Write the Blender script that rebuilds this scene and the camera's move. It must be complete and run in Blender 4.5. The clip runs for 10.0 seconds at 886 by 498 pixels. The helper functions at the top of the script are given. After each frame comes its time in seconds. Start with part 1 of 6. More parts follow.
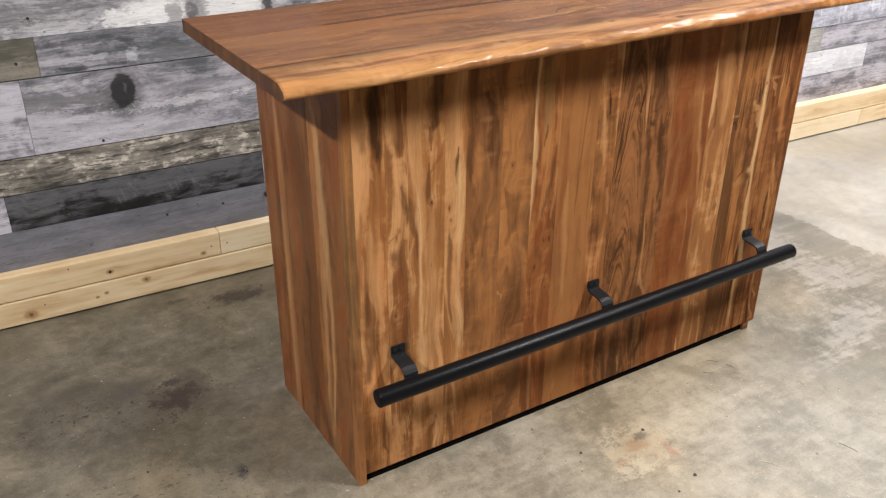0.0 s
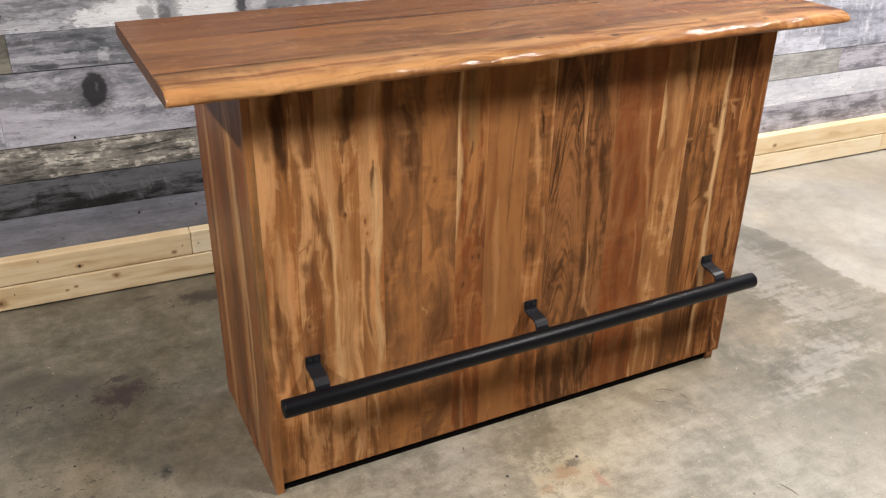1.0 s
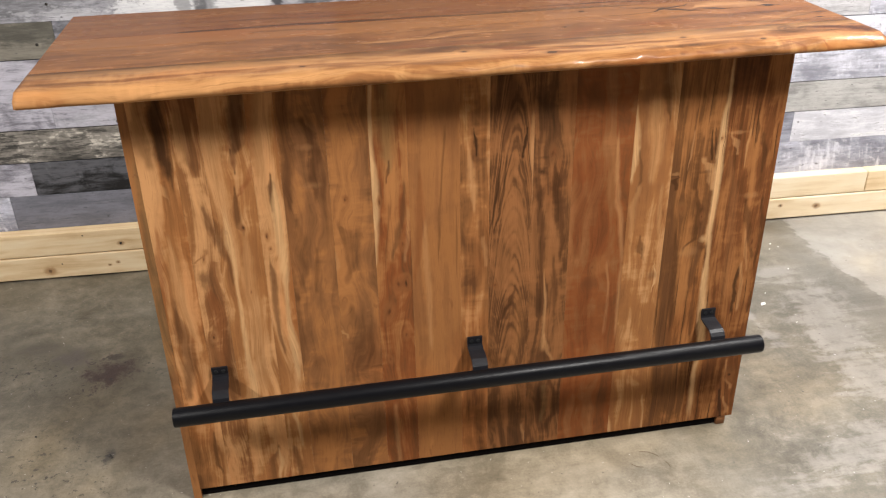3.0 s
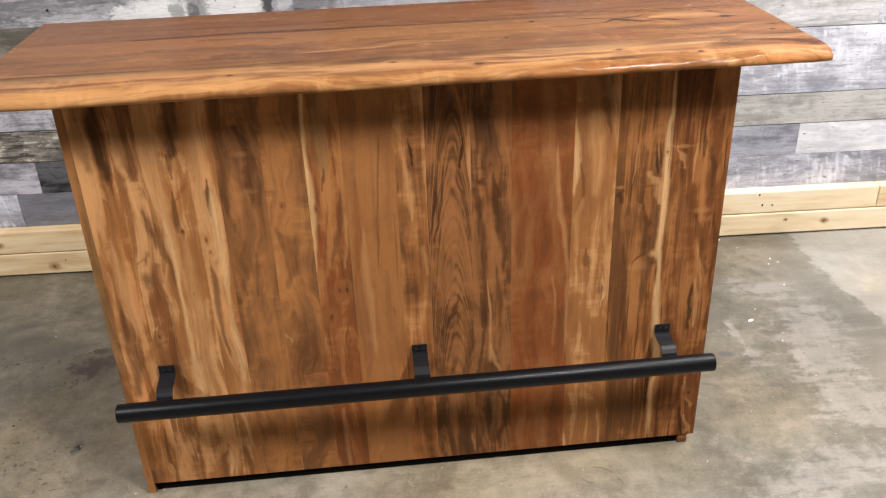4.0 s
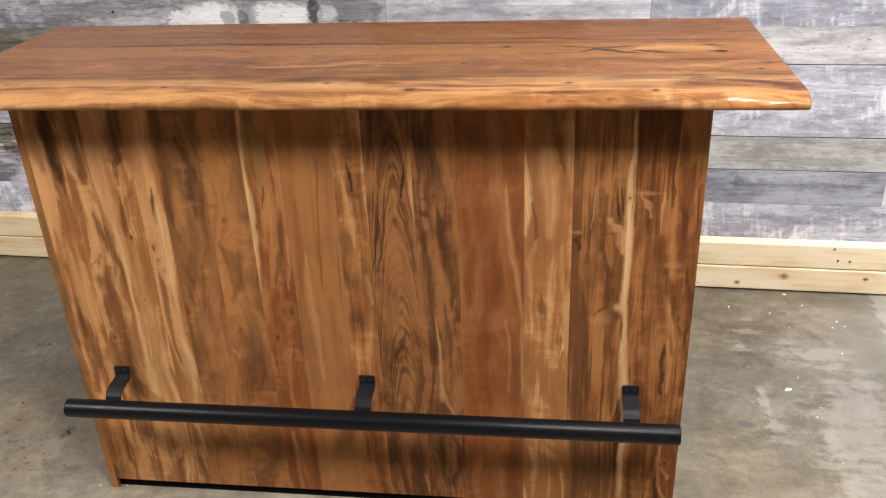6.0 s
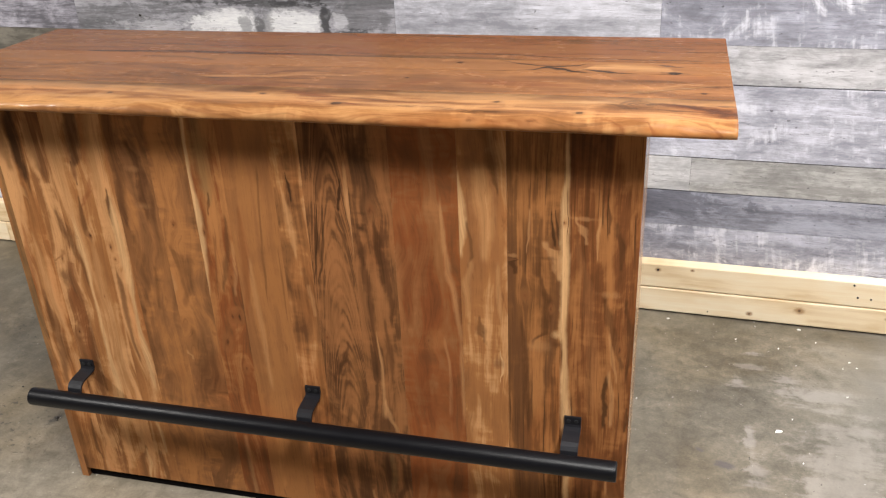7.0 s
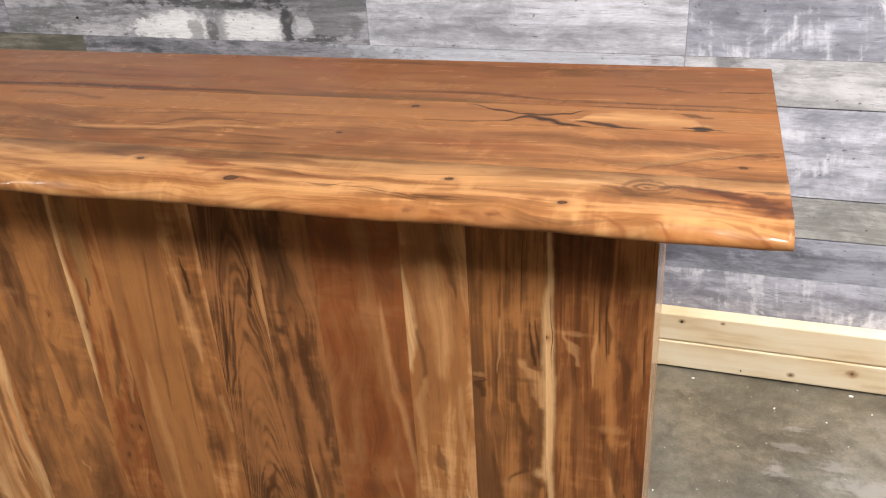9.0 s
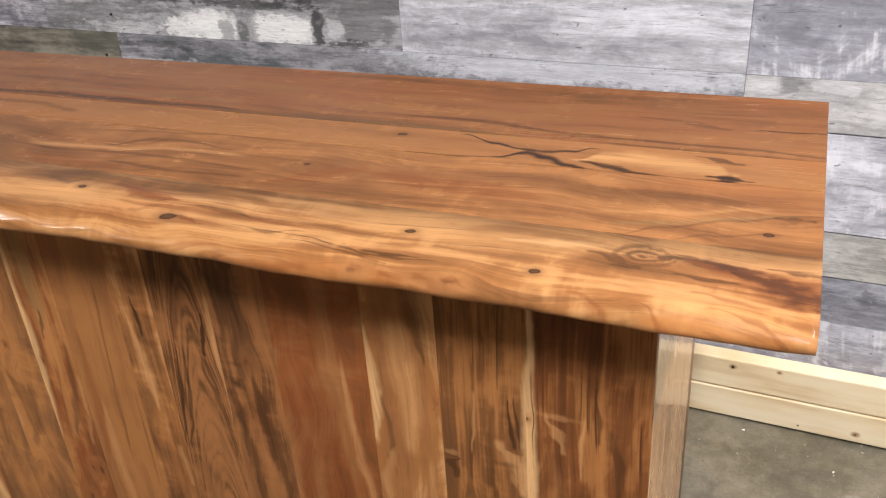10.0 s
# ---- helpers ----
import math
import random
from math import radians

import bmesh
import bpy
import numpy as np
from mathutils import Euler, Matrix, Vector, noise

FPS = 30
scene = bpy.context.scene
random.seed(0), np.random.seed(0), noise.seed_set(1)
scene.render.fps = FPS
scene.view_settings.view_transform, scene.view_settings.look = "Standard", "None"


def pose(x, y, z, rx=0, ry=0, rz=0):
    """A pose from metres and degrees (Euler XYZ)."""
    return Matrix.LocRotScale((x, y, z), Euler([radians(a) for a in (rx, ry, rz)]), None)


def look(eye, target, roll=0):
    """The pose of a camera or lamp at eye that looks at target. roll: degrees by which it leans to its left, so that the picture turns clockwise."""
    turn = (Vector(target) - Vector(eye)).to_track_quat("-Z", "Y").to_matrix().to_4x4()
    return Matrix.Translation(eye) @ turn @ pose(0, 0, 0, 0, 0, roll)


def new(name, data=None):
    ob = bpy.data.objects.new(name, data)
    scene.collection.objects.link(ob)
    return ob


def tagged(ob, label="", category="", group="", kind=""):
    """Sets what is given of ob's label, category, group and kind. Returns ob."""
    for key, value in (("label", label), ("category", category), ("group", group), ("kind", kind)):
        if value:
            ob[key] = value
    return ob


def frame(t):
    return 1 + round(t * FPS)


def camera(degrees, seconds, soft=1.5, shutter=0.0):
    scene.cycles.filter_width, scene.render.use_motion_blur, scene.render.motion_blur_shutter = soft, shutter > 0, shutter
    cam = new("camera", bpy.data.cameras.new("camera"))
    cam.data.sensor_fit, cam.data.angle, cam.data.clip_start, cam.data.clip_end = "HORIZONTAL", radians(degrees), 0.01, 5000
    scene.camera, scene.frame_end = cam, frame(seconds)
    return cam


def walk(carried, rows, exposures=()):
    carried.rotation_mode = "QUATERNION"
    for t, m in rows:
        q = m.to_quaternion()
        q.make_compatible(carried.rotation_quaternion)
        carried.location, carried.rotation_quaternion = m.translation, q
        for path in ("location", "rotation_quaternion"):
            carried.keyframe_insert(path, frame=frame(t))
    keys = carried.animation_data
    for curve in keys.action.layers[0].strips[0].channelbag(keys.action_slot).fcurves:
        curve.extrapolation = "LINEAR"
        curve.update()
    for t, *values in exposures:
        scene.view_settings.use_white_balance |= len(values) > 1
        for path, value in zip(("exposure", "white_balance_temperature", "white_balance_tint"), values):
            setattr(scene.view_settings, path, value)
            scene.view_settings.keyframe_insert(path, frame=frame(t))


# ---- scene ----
cam = camera(53.9, 10.0, soft=1.25)
PATH = [
    (0, (-0.687, -1.5, 1.526), (0.241, 0.008, 0.596), 0.3),
    (0.5, (-0.582, -1.544, 1.539), (0.306, -0.025, 0.587), 0.0),
    (1, (-0.379, -1.631, 1.537), (0.423, -0.047, 0.615), 0.9),
    (1.5, (-0.17, -1.692, 1.561), (0.501, -0.056, 0.627), -0.3),
    (2, (0.03, -1.704, 1.528), (0.585, -0.017, 0.607), 0.3),
    (2.2, (0.127, -1.69, 1.536), (0.626, 0.012, 0.612), 0.3),
    (3.3, (0.401, -1.676, 1.546), (0.654, 0.063, 0.592), -1.3),
    (3.5, (0.463, -1.69, 1.548), (0.686, 0.056, 0.598), -1.2),
    (4, (0.623, -1.718, 1.555), (0.769, 0.04, 0.612), -2.1),
    (4.5, (0.737, -1.721, 1.552), (0.819, 0.042, 0.612), -2.4),
    (5, (0.868, -1.678, 1.542), (0.863, 0.091, 0.608), -1.6),
    (5.2, (0.928, -1.657, 1.533), (0.876, 0.113, 0.603), -1.8),
    (6.3, (1.217, -1.577, 1.544), (0.888, 0.175, 0.638), -2.3),
    (6.5, (1.304, -1.56, 1.549), (0.921, 0.183, 0.645), -2.0),
    (7, (1.436, -1.505, 1.532), (0.962, 0.222, 0.642), -2.7),
    (7.5, (1.457, -1.394, 1.508), (0.963, 0.318, 0.6), -3.2),
    (8, (1.459, -1.271, 1.514), (0.96, 0.43, 0.59), -3.1),
    (8.5, (1.431, -1.11, 1.516), (0.923, 0.582, 0.58), -3.2),
    (9, (1.435, -0.996, 1.517), (0.905, 0.685, 0.572), -3.6),
    (9.5, (1.474, -0.87, 1.512), (0.85, 0.78, 0.571), -3.1),
    (10, (1.507, -0.768, 1.495), (0.801, 0.845, 0.548), -3.9),
]
walk(cam, [(t, look(eye, target, roll)) for t, eye, target, roll in PATH], [(0, -0.04), (0.5, -0.04), (1, -0.12), (1.5, -0.2), (2, -0.19), (3.5, 0.1), (4, 0.0), (5, -0.05), (6.5, -0.02), (8, -0.02), (10, -0.08)])

# ---- light ----
world = bpy.data.worlds.new("world")
scene.world = world
world.use_nodes = True
world.node_tree.nodes["Background"].inputs[0].default_value = (0.9, 0.95, 1.0, 1)
world.node_tree.nodes["Background"].inputs[1].default_value = 0.0
scene.view_settings.exposure = 0.0
CEIL = 3.4
# x, y, half length along y, watts of the ceiling strip lights
STRIPS = [(-2.6, -1.80, 0.5, 278), (2.05, -1.56, 0.42, 191), (3.3, 0.22, 0.6, 156)]


# ---- node helpers ----
class Nodes:
    def __init__(self, name):
        self.mat = bpy.data.materials.new(name)
        self.mat.use_nodes = True
        self.tree = self.mat.node_tree
        self.bsdf = self.tree.nodes["Principled BSDF"]

    def put(self, socket, value):
        if isinstance(value, bpy.types.NodeSocket):
            self.tree.links.new(value, socket)
        elif isinstance(value, (tuple, list)) and len(value) == 3 and len(socket.default_value) == 4:
            socket.default_value = (*value, 1)
        else:
            socket.default_value = value

    def node(self, kind, *values):
        n = self.tree.nodes.new(kind)
        for i, v in enumerate(values):
            if v is not None:
                self.put(n.inputs[i], v)
        return n

    def math(self, op, *values):
        n = self.tree.nodes.new("ShaderNodeMath")
        n.operation = op
        for i, v in enumerate(values):
            self.put(n.inputs[i], v)
        return n.outputs[0]

    def add(self, *v):
        out = v[0]
        for b in v[1:]:
            out = self.math("ADD", out, b)
        return out

    def mul(self, *v):
        out = v[0]
        for b in v[1:]:
            out = self.math("MULTIPLY", out, b)
        return out

    def sub(self, a, b):
        return self.math("SUBTRACT", a, b)

    def step(self, v, lo, hi):
        n = self.tree.nodes.new("ShaderNodeMapRange")
        n.interpolation_type = "SMOOTHSTEP"
        for i, x in enumerate((v, lo, hi, 0.0, 1.0)):
            self.put(n.inputs[i], x)
        return n.outputs[0]

    def bell(self, *pairs):
        """exp(-sum((d / r) ** 2))"""
        total = 0.0
        for d, r in pairs:
            q = self.math("DIVIDE", d, r)
            total = self.add(self.mul(q, q), total)
        return self.math("EXPONENT", self.mul(total, -1.0))

    def vec(self, x, y, z):
        return self.node("ShaderNodeCombineXYZ", x, y, z).outputs[0]

    def noise(self, v, scale=1.0, detail=2.0, rough=0.5, dist=0.0):
        n = self.tree.nodes.new("ShaderNodeTexNoise")
        self.put(n.inputs["Vector"], v)
        for k, x in (("Scale", scale), ("Detail", detail), ("Roughness", rough), ("Distortion", dist)):
            self.put(n.inputs[k], x)
        return n.outputs["Fac"]

    def mix(self, f, a, b, blend="MIX"):
        n = self.tree.nodes.new("ShaderNodeMix")
        n.data_type, n.blend_type = "RGBA", blend
        self.put(n.inputs[0], f), self.put(n.inputs[6], a), self.put(n.inputs[7], b)
        return n.outputs[2]

    def ramp(self, f, *stops):
        n = self.node("ShaderNodeValToRGB", f)
        e = n.color_ramp.elements
        while len(e) < len(stops):
            e.new(0.5)
        for el, (p, c) in zip(e, stops):
            el.position, el.color = p, (*c, 1)
        return n.outputs[0]

    def xyz(self):
        s = self.node("ShaderNodeSeparateXYZ", self.node("ShaderNodeTexCoord").outputs["Object"])
        return s.outputs[0], s.outputs[1], s.outputs[2]

    def rand(self):
        return self.node("ShaderNodeObjectInfo").outputs["Random"]

    def done(self, color, rough=0.5, bump=None, height=0.001, **more):
        self.put(self.bsdf.inputs["Base Color"], color)
        self.put(self.bsdf.inputs["Roughness"], rough)
        for k, v in more.items():
            self.put(self.bsdf.inputs[k.replace("_", " ")], v)
        if bump is not None:
            b = self.tree.nodes.new("ShaderNodeBump")
            b.inputs["Strength"].default_value = 1.0
            b.inputs["Distance"].default_value = height
            self.put(b.inputs["Height"], bump)
            self.put(self.bsdf.inputs["Normal"], b.outputs[0])
        return self.mat


CREAM, PALE, GOLD = (0.53, 0.31, 0.145), (0.43, 0.218, 0.092), (0.30, 0.128, 0.045)
TAN, BROWN, RED, DARK = (0.225, 0.095, 0.036), (0.118, 0.051, 0.021), (0.215, 0.071, 0.024), (0.038, 0.018, 0.009)
INK, UMBER, OLIVE, RUST = (0.036, 0.017, 0.009), (0.072, 0.030, 0.013), (0.19, 0.110, 0.045), (0.155, 0.046, 0.016)


def wood(name, grain, tones, seed, arch=None, sap=(), knots=(), stains=(), warp=0.03, gloss=0.40, fine=1.0, curl=0.5, coat=0.02, spec=0.13, base=0.5, streak=0.5, cracks=(), contrast=1.0, plugs=(), eyes=(), threads=0.0, flecks=0.6, streaks=(), spots=(), mottle=1.0):
    """Lacquered acacia. grain: across and along axes, such as 'xz'. tones: dark, middle, light. arch: (across, along, bow, rise).
    sap: (across, half width, wander, strength[, along, reach]). knots: (across, along, radius). stains: (across, along, ra, rl, amount, tone). cracks: (across, along, across, along, width).
    plugs: (across, along, radius) of round dead knots. eyes: (across, along, ra, rl) of ringed figure. threads, flecks: strength of thin dark grain lines and flecks.
    streaks: (tone, strength, raggedness, (across, along, half width), ...) bands that wander along the grain. spots: (tone, strength, across, along, ra, rl)."""
    g = Nodes(name)
    axes = dict(zip("xyz", g.xyz()))
    axes["w"] = g.add(axes["x"], axes["y"])
    a, l = axes[grain[0]], axes[grain[1]]

    def field(fa, fl, sa, sl, shift, detail, rough=0.55, dist=0.0):
        return g.sub(g.noise(g.vec(g.mul(fa, sa), g.mul(fl, sl), seed + shift), 1.0, detail, rough, dist), 0.5)

    w1, w2 = field(a, l, 5.0, 2.2, 0.0, 2.0), field(a, l, 14.0, 5.0, 9.0, 2.0)
    f = g.add(a, g.mul(w1, warp * 2.8), g.mul(w2, warp * 0.9))
    jag = field(a, l, 75.0, 45.0, 4.0, 3.0)
    core, ring, halo = 0.0, 0.0, 0.0
    for ka, kl, kr in knots:
        kr *= 1.08 if grain == "xz" else 1.0
        da, dl = g.sub(a, ka), g.sub(l, kl)
        f = g.sub(f, g.mul(da, g.bell((da, kr * 2.0), (dl, kr * 4.0)), 0.9))
        longer, force = 0.7 + 1.5 * ((ka * 37.7 + kl * 17.3) % 1), 0.4 + 0.6 * ((ka * 91.1 + kl * 53.9) % 1)
        dj = g.add(da, g.mul(jag, kr * 2.4), g.mul(w2, kr * 1.5))
        lj = g.add(dl, g.mul(w2, kr * 5.0), g.mul(jag, kr * 1.5))
        core = g.add(core, g.mul(g.bell((g.add(da, g.mul(jag, kr * 1.3)), kr * 0.46), (g.add(dl, g.mul(w2, kr * 2.5), g.mul(jag, kr)), kr * 0.85 * longer)), force))
        ring = g.add(ring, g.mul(g.bell((dj, kr * 1.15), (lj, kr * 1.7 * longer)), 0.5 + 0.5 * force))
        halo = g.add(halo, g.bell((dj, kr * 2.2), (lj, kr * 3.6)))
    n1 = field(f, l, 21.0, 1.7, 3.1, 4.0, 0.55, 0.4)
    n2 = field(f, l, 85.0, 3.2, 7.7, 3.0, 0.6)
    n3 = field(f, l, 340.0, 9.0, 1.3, 2.0, 0.6)
    patch = field(a, l, 12.0, 6.0, 5.0, 4.0, 0.58, 1.6)
    swirl = field(f, l, 10.0, 3.2, 15.0, 3.0, 0.5, 1.4)
    ripple = g.mul(field(a, l, 14.0, 60.0, 6.0, 2.0), g.step(patch, -0.05, 0.12), curl)
    v = g.add(g.mul(n1, 1.9), g.mul(n2, 0.7 * fine))
    if arch:
        da = g.sub(a, arch[0])
        bow = g.add(g.mul(da, da, arch[2]), g.mul(g.sub(l, arch[1]), arch[3]), g.mul(w1, 0.02), g.mul(w2, 0.010))
        near = g.step(g.bell((da, 0.075), (g.sub(l, arch[1]), 0.42)), 0.2, 0.7)
        lines = g.mul(g.math("SINE", g.add(g.mul(bow, 1500.0), g.mul(n1, 14.0))), g.add(0.15, g.mul(n2, 0.6)))
        lines = g.add(lines, g.mul(field(bow, l, 190.0, 0.5, 31.0, 3.0), 1.5))
        v = g.add(g.mul(v, g.sub(1.0, g.mul(near, 0.6 * arch[4]))), g.mul(lines, near, arch[4]))
    v = g.add(g.mul(v, 1.15 * contrast), base, g.mul(n3, 0.28 * fine), g.mul(patch, 1.15 * mottle), g.mul(swirl, 0.9 * mottle), ripple)
    d, m, t = tones
    col = g.ramp(v, (0.12, d), (0.34, tuple(0.45 * p + 0.55 * q for p, q in zip(d, m))), (0.5, m), (0.68, t), (0.92, tuple(min(1, p * 1.22) for p in t)))
    # redder and greyer drifts of colour
    hue = field(a, l, 5.0, 2.2, 12.0, 3.0)
    col = g.mix(g.mul(g.step(hue, 0.03, 0.2), 0.35), col, (1.0, 0.72, 0.55), "MULTIPLY")
    col = g.mix(g.mul(g.step(hue, -0.05, -0.2), 0.2), col, (0.88, 0.83, 0.70), "MULTIPLY")
    vein = field(f, l, 38.0, 1.9, 20.0, 3.0, 0.6)
    col = g.mix(g.mul(g.step(vein, 0.08, 0.24), streak * 0.6), col, tuple(0.6 * p + 0.4 * q for p, q in zip(DARK, d)))
    for sa, sw, wander, strength, *part_of in sap:
        drift = g.mul(field(l, 0.0, 2.6, 1.0, sa * 9, 4.0, 0.6), wander)
        edge = g.math("ABSOLUTE", g.sub(g.add(a, drift), sa))
        edge = g.add(edge, g.mul(n2, sw * 1.6), g.mul(n1, sw * 0.8), g.mul(field(l, a, 4.5, 3.0, sa * 5, 3.0), sw * 3.2), g.mul(jag, sw * 0.5))
        much = g.mul(g.sub(1.0, g.step(edge, sw * 0.3, sw * 1.3)), strength)
        if part_of:
            much = g.mul(much, g.add(0.18, g.mul(0.9, g.step(g.add(g.bell((g.sub(l, part_of[0]), part_of[1])), g.mul(n1, 1.4)), 0.25, 0.65))))
        else:
            much = g.mul(much, g.add(0.85, g.mul(field(l, a, 5.0, 14.0, sa * 3, 2.0), 1.1)))
        col = g.mix(much, col, g.mix(g.step(n2, -0.1, 0.15), PALE, CREAM))
    for tone, amount, rag, *way in streaks:
        l0, l1 = way[0][1], way[-1][1]
        reach = 0.012 + 0.03 * (l1 - l0)
        u = g.math("DIVIDE", g.sub(g.add(l, g.mul(w2, 0.02)), l0 - reach), l1 - l0 + 2 * reach)
        low, wide = min(p[0] for p in way) - 0.01, max(p[0] for p in way) - min(p[0] for p in way) + 0.02
        curve = g.ramp(u, *((((p[1] - l0 + reach) / (l1 - l0 + 2 * reach)), ((p[0] - low) / wide, p[2] / 0.05, 0.0)) for p in way))
        curve.node.color_ramp.interpolation = "EASE"
        at = g.node("ShaderNodeSeparateColor", curve)
        half = g.math("MAXIMUM", g.mul(at.outputs[1], 0.05), 0.0006)
        off = g.sub(g.add(a, g.mul(n1, 0.012), g.mul(w2, 0.012)), g.add(g.mul(at.outputs[0], wide), low))
        q = g.add(g.math("DIVIDE", g.math("ABSOLUTE", off), half), g.mul(jag, rag * 2.4), g.mul(n2, rag * 1.6))
        ends = g.mul(g.step(u, 0.0, 0.10), g.sub(1.0, g.step(u, 0.90, 1.0)))
        much = g.mul(g.sub(1.0, g.step(q, 0.2, 1.4)), ends, amount)
        col = g.mix(much, col, g.mix(g.step(g.add(n2, g.mul(n3, 0.5)), -0.16, 0.16), tuple(0.84 * c for c in tone), tuple(1.12 * c for c in tone)))
    for tone, amount, sa, sl, ra, rl in spots:
        q = g.math("SQRT", g.add(g.math("POWER", g.math("DIVIDE", g.add(g.sub(a, sa), g.mul(w2, ra * 0.9)), ra), 2.0), g.math("POWER", g.math("DIVIDE", g.add(g.sub(l, sl), g.mul(w1, rl)), rl), 2.0)))
        much = g.sub(1.0, g.step(g.add(q, g.mul(jag, 1.6), g.mul(n2, 1.0)), 0.1, 1.5))
        col = g.mix(g.mul(much, amount), col, tone)
    for sa, sl, ra, rl, amount, tone in stains:
        b = g.bell((g.add(g.sub(a, sa), g.mul(w2, 0.02)), ra), (g.add(g.sub(l, sl), g.mul(w1, 0.1)), rl))
        b = g.step(g.add(g.mul(b, 0.8), g.mul(n2, 0.7), g.mul(n1, 0.5), g.mul(jag, g.mul(b, 1.3))), 0.25, 0.62)
        col = g.mix(g.mul(b, amount), col, tone)
    if knots:
        col = g.mix(g.mul(g.step(halo, 0.25, 0.9), 0.4), col, g.mix(0.75, m, tuple(min(1, c * 1.15) for c in t)))
        wink = g.add(g.mul(g.math("SINE", g.mul(g.math("SQRT", g.sub(1.02, g.math("MINIMUM", ring, 1.0))), 16.0)), 0.15), 0.55)
        col = g.mix(g.mul(g.step(ring, 0.15, 0.7), wink, 1.05), col, tuple(0.5 * p + 0.5 * q for p, q in zip(BROWN, RED)))
        col = g.mix(g.mul(g.step(core, 0.25, 0.8), 0.8), col, g.mix(g.step(core, 0.6, 0.95), (0.085, 0.034, 0.014), (0.035, 0.017, 0.010)))
    for ea, el, ra, rl in eyes:
        q = g.math("SQRT", g.add(g.math("POWER", g.math("DIVIDE", g.add(g.sub(a, ea), g.mul(w2, ra * 1.6), g.mul(jag, min(ra * 0.9, 0.010))), ra), 2.0), g.math("POWER", g.math("DIVIDE", g.add(g.sub(l, el), g.mul(jag, min(rl * 0.8, 0.028))), rl), 2.0)))
        band = g.add(0.5, g.mul(g.math("SINE", g.add(g.mul(q, 17.0), g.mul(jag, 7.0))), 0.5))
        col = g.mix(g.mul(band, g.sub(1.0, g.step(q, 0.6, 1.3)), 0.85), col, tuple(0.7 * p for p in BROWN))
    if threads:
        thread = g.step(field(f, l, 230.0, 1.9, 41.0, 2.0, 0.55), 0.07, 0.18)
        col = g.mix(g.mul(thread, g.step(swirl, -0.06, 0.08), threads), col, tuple(0.5 * p + 0.5 * q for p, q in zip(DARK, tones[0])))
    for a0, l0, a1, l1, cw in cracks:
        u = g.step(l, l0, l1) if abs(l1 - l0) > 0.2 else g.math("DIVIDE", g.sub(l, l0), l1 - l0)
        mid = g.add(a0, g.mul(u, a1 - a0), g.mul(w2, 0.03), g.mul(jag, 0.010))
        inside = g.mul(g.step(l, l0 - 0.012, l0 + 0.006), g.sub(1.0, g.step(l, l1 - 0.006, l1 + 0.012)))
        line = g.step(g.bell((g.sub(a, mid), g.math("MAXIMUM", g.mul(g.add(0.9, g.mul(jag, 4.0), g.mul(w2, 5.0)), cw), 0.0004))), 0.25, 0.75)
        col = g.mix(g.mul(line, inside, 0.9), col, (0.03, 0.016, 0.010))
    for pa, pl, pr in plugs:
        q = g.math("SQRT", g.add(g.math("POWER", g.math("DIVIDE", g.add(g.sub(a, pa), g.mul(jag, pr * 1.1)), pr * 0.8), 2.0), g.math("POWER", g.math("DIVIDE", g.add(g.sub(l, pl), g.mul(w2, pr * 1.5)), pr * 1.15), 2.0)))
        col = g.mix(g.mul(g.sub(1.0, g.step(q, 0.9, 2.8)), 0.45), col, BROWN)
        col = g.mix(g.mul(g.sub(1.0, g.step(q, 0.85, 1.15)), 0.92), col, g.mix(g.step(q, 0.45, 0.9), (0.060, 0.026, 0.013), (0.026, 0.012, 0.007)))
    fleck = g.mul(g.step(field(a, l, 58.0, 20.0, 25.0, 3.0, 0.6, 0.8), 0.13, 0.24), g.step(swirl, -0.02, 0.1))
    col = g.mix(g.mul(fleck, flecks), col, tuple(0.7 * p + 0.3 * q for p, q in zip(DARK, RED)))
    pores = field(f, l, 620.0, 24.0, 2.0, 1.0)
    col = g.mix(g.mul(g.step(pores, 0.1, 0.22), 0.2), col, DARK)
    rough = g.add(gloss, g.mul(patch, 0.12), g.mul(n3, 0.06))
    bump = g.add(g.mul(n2, 0.6), g.mul(pores, -0.4), g.mul(n1, 0.8))
    return g.done(col, rough, bump, 0.0004, Coat_Weight=coat, Coat_Roughness=0.14, Specular_IOR_Level=spec)


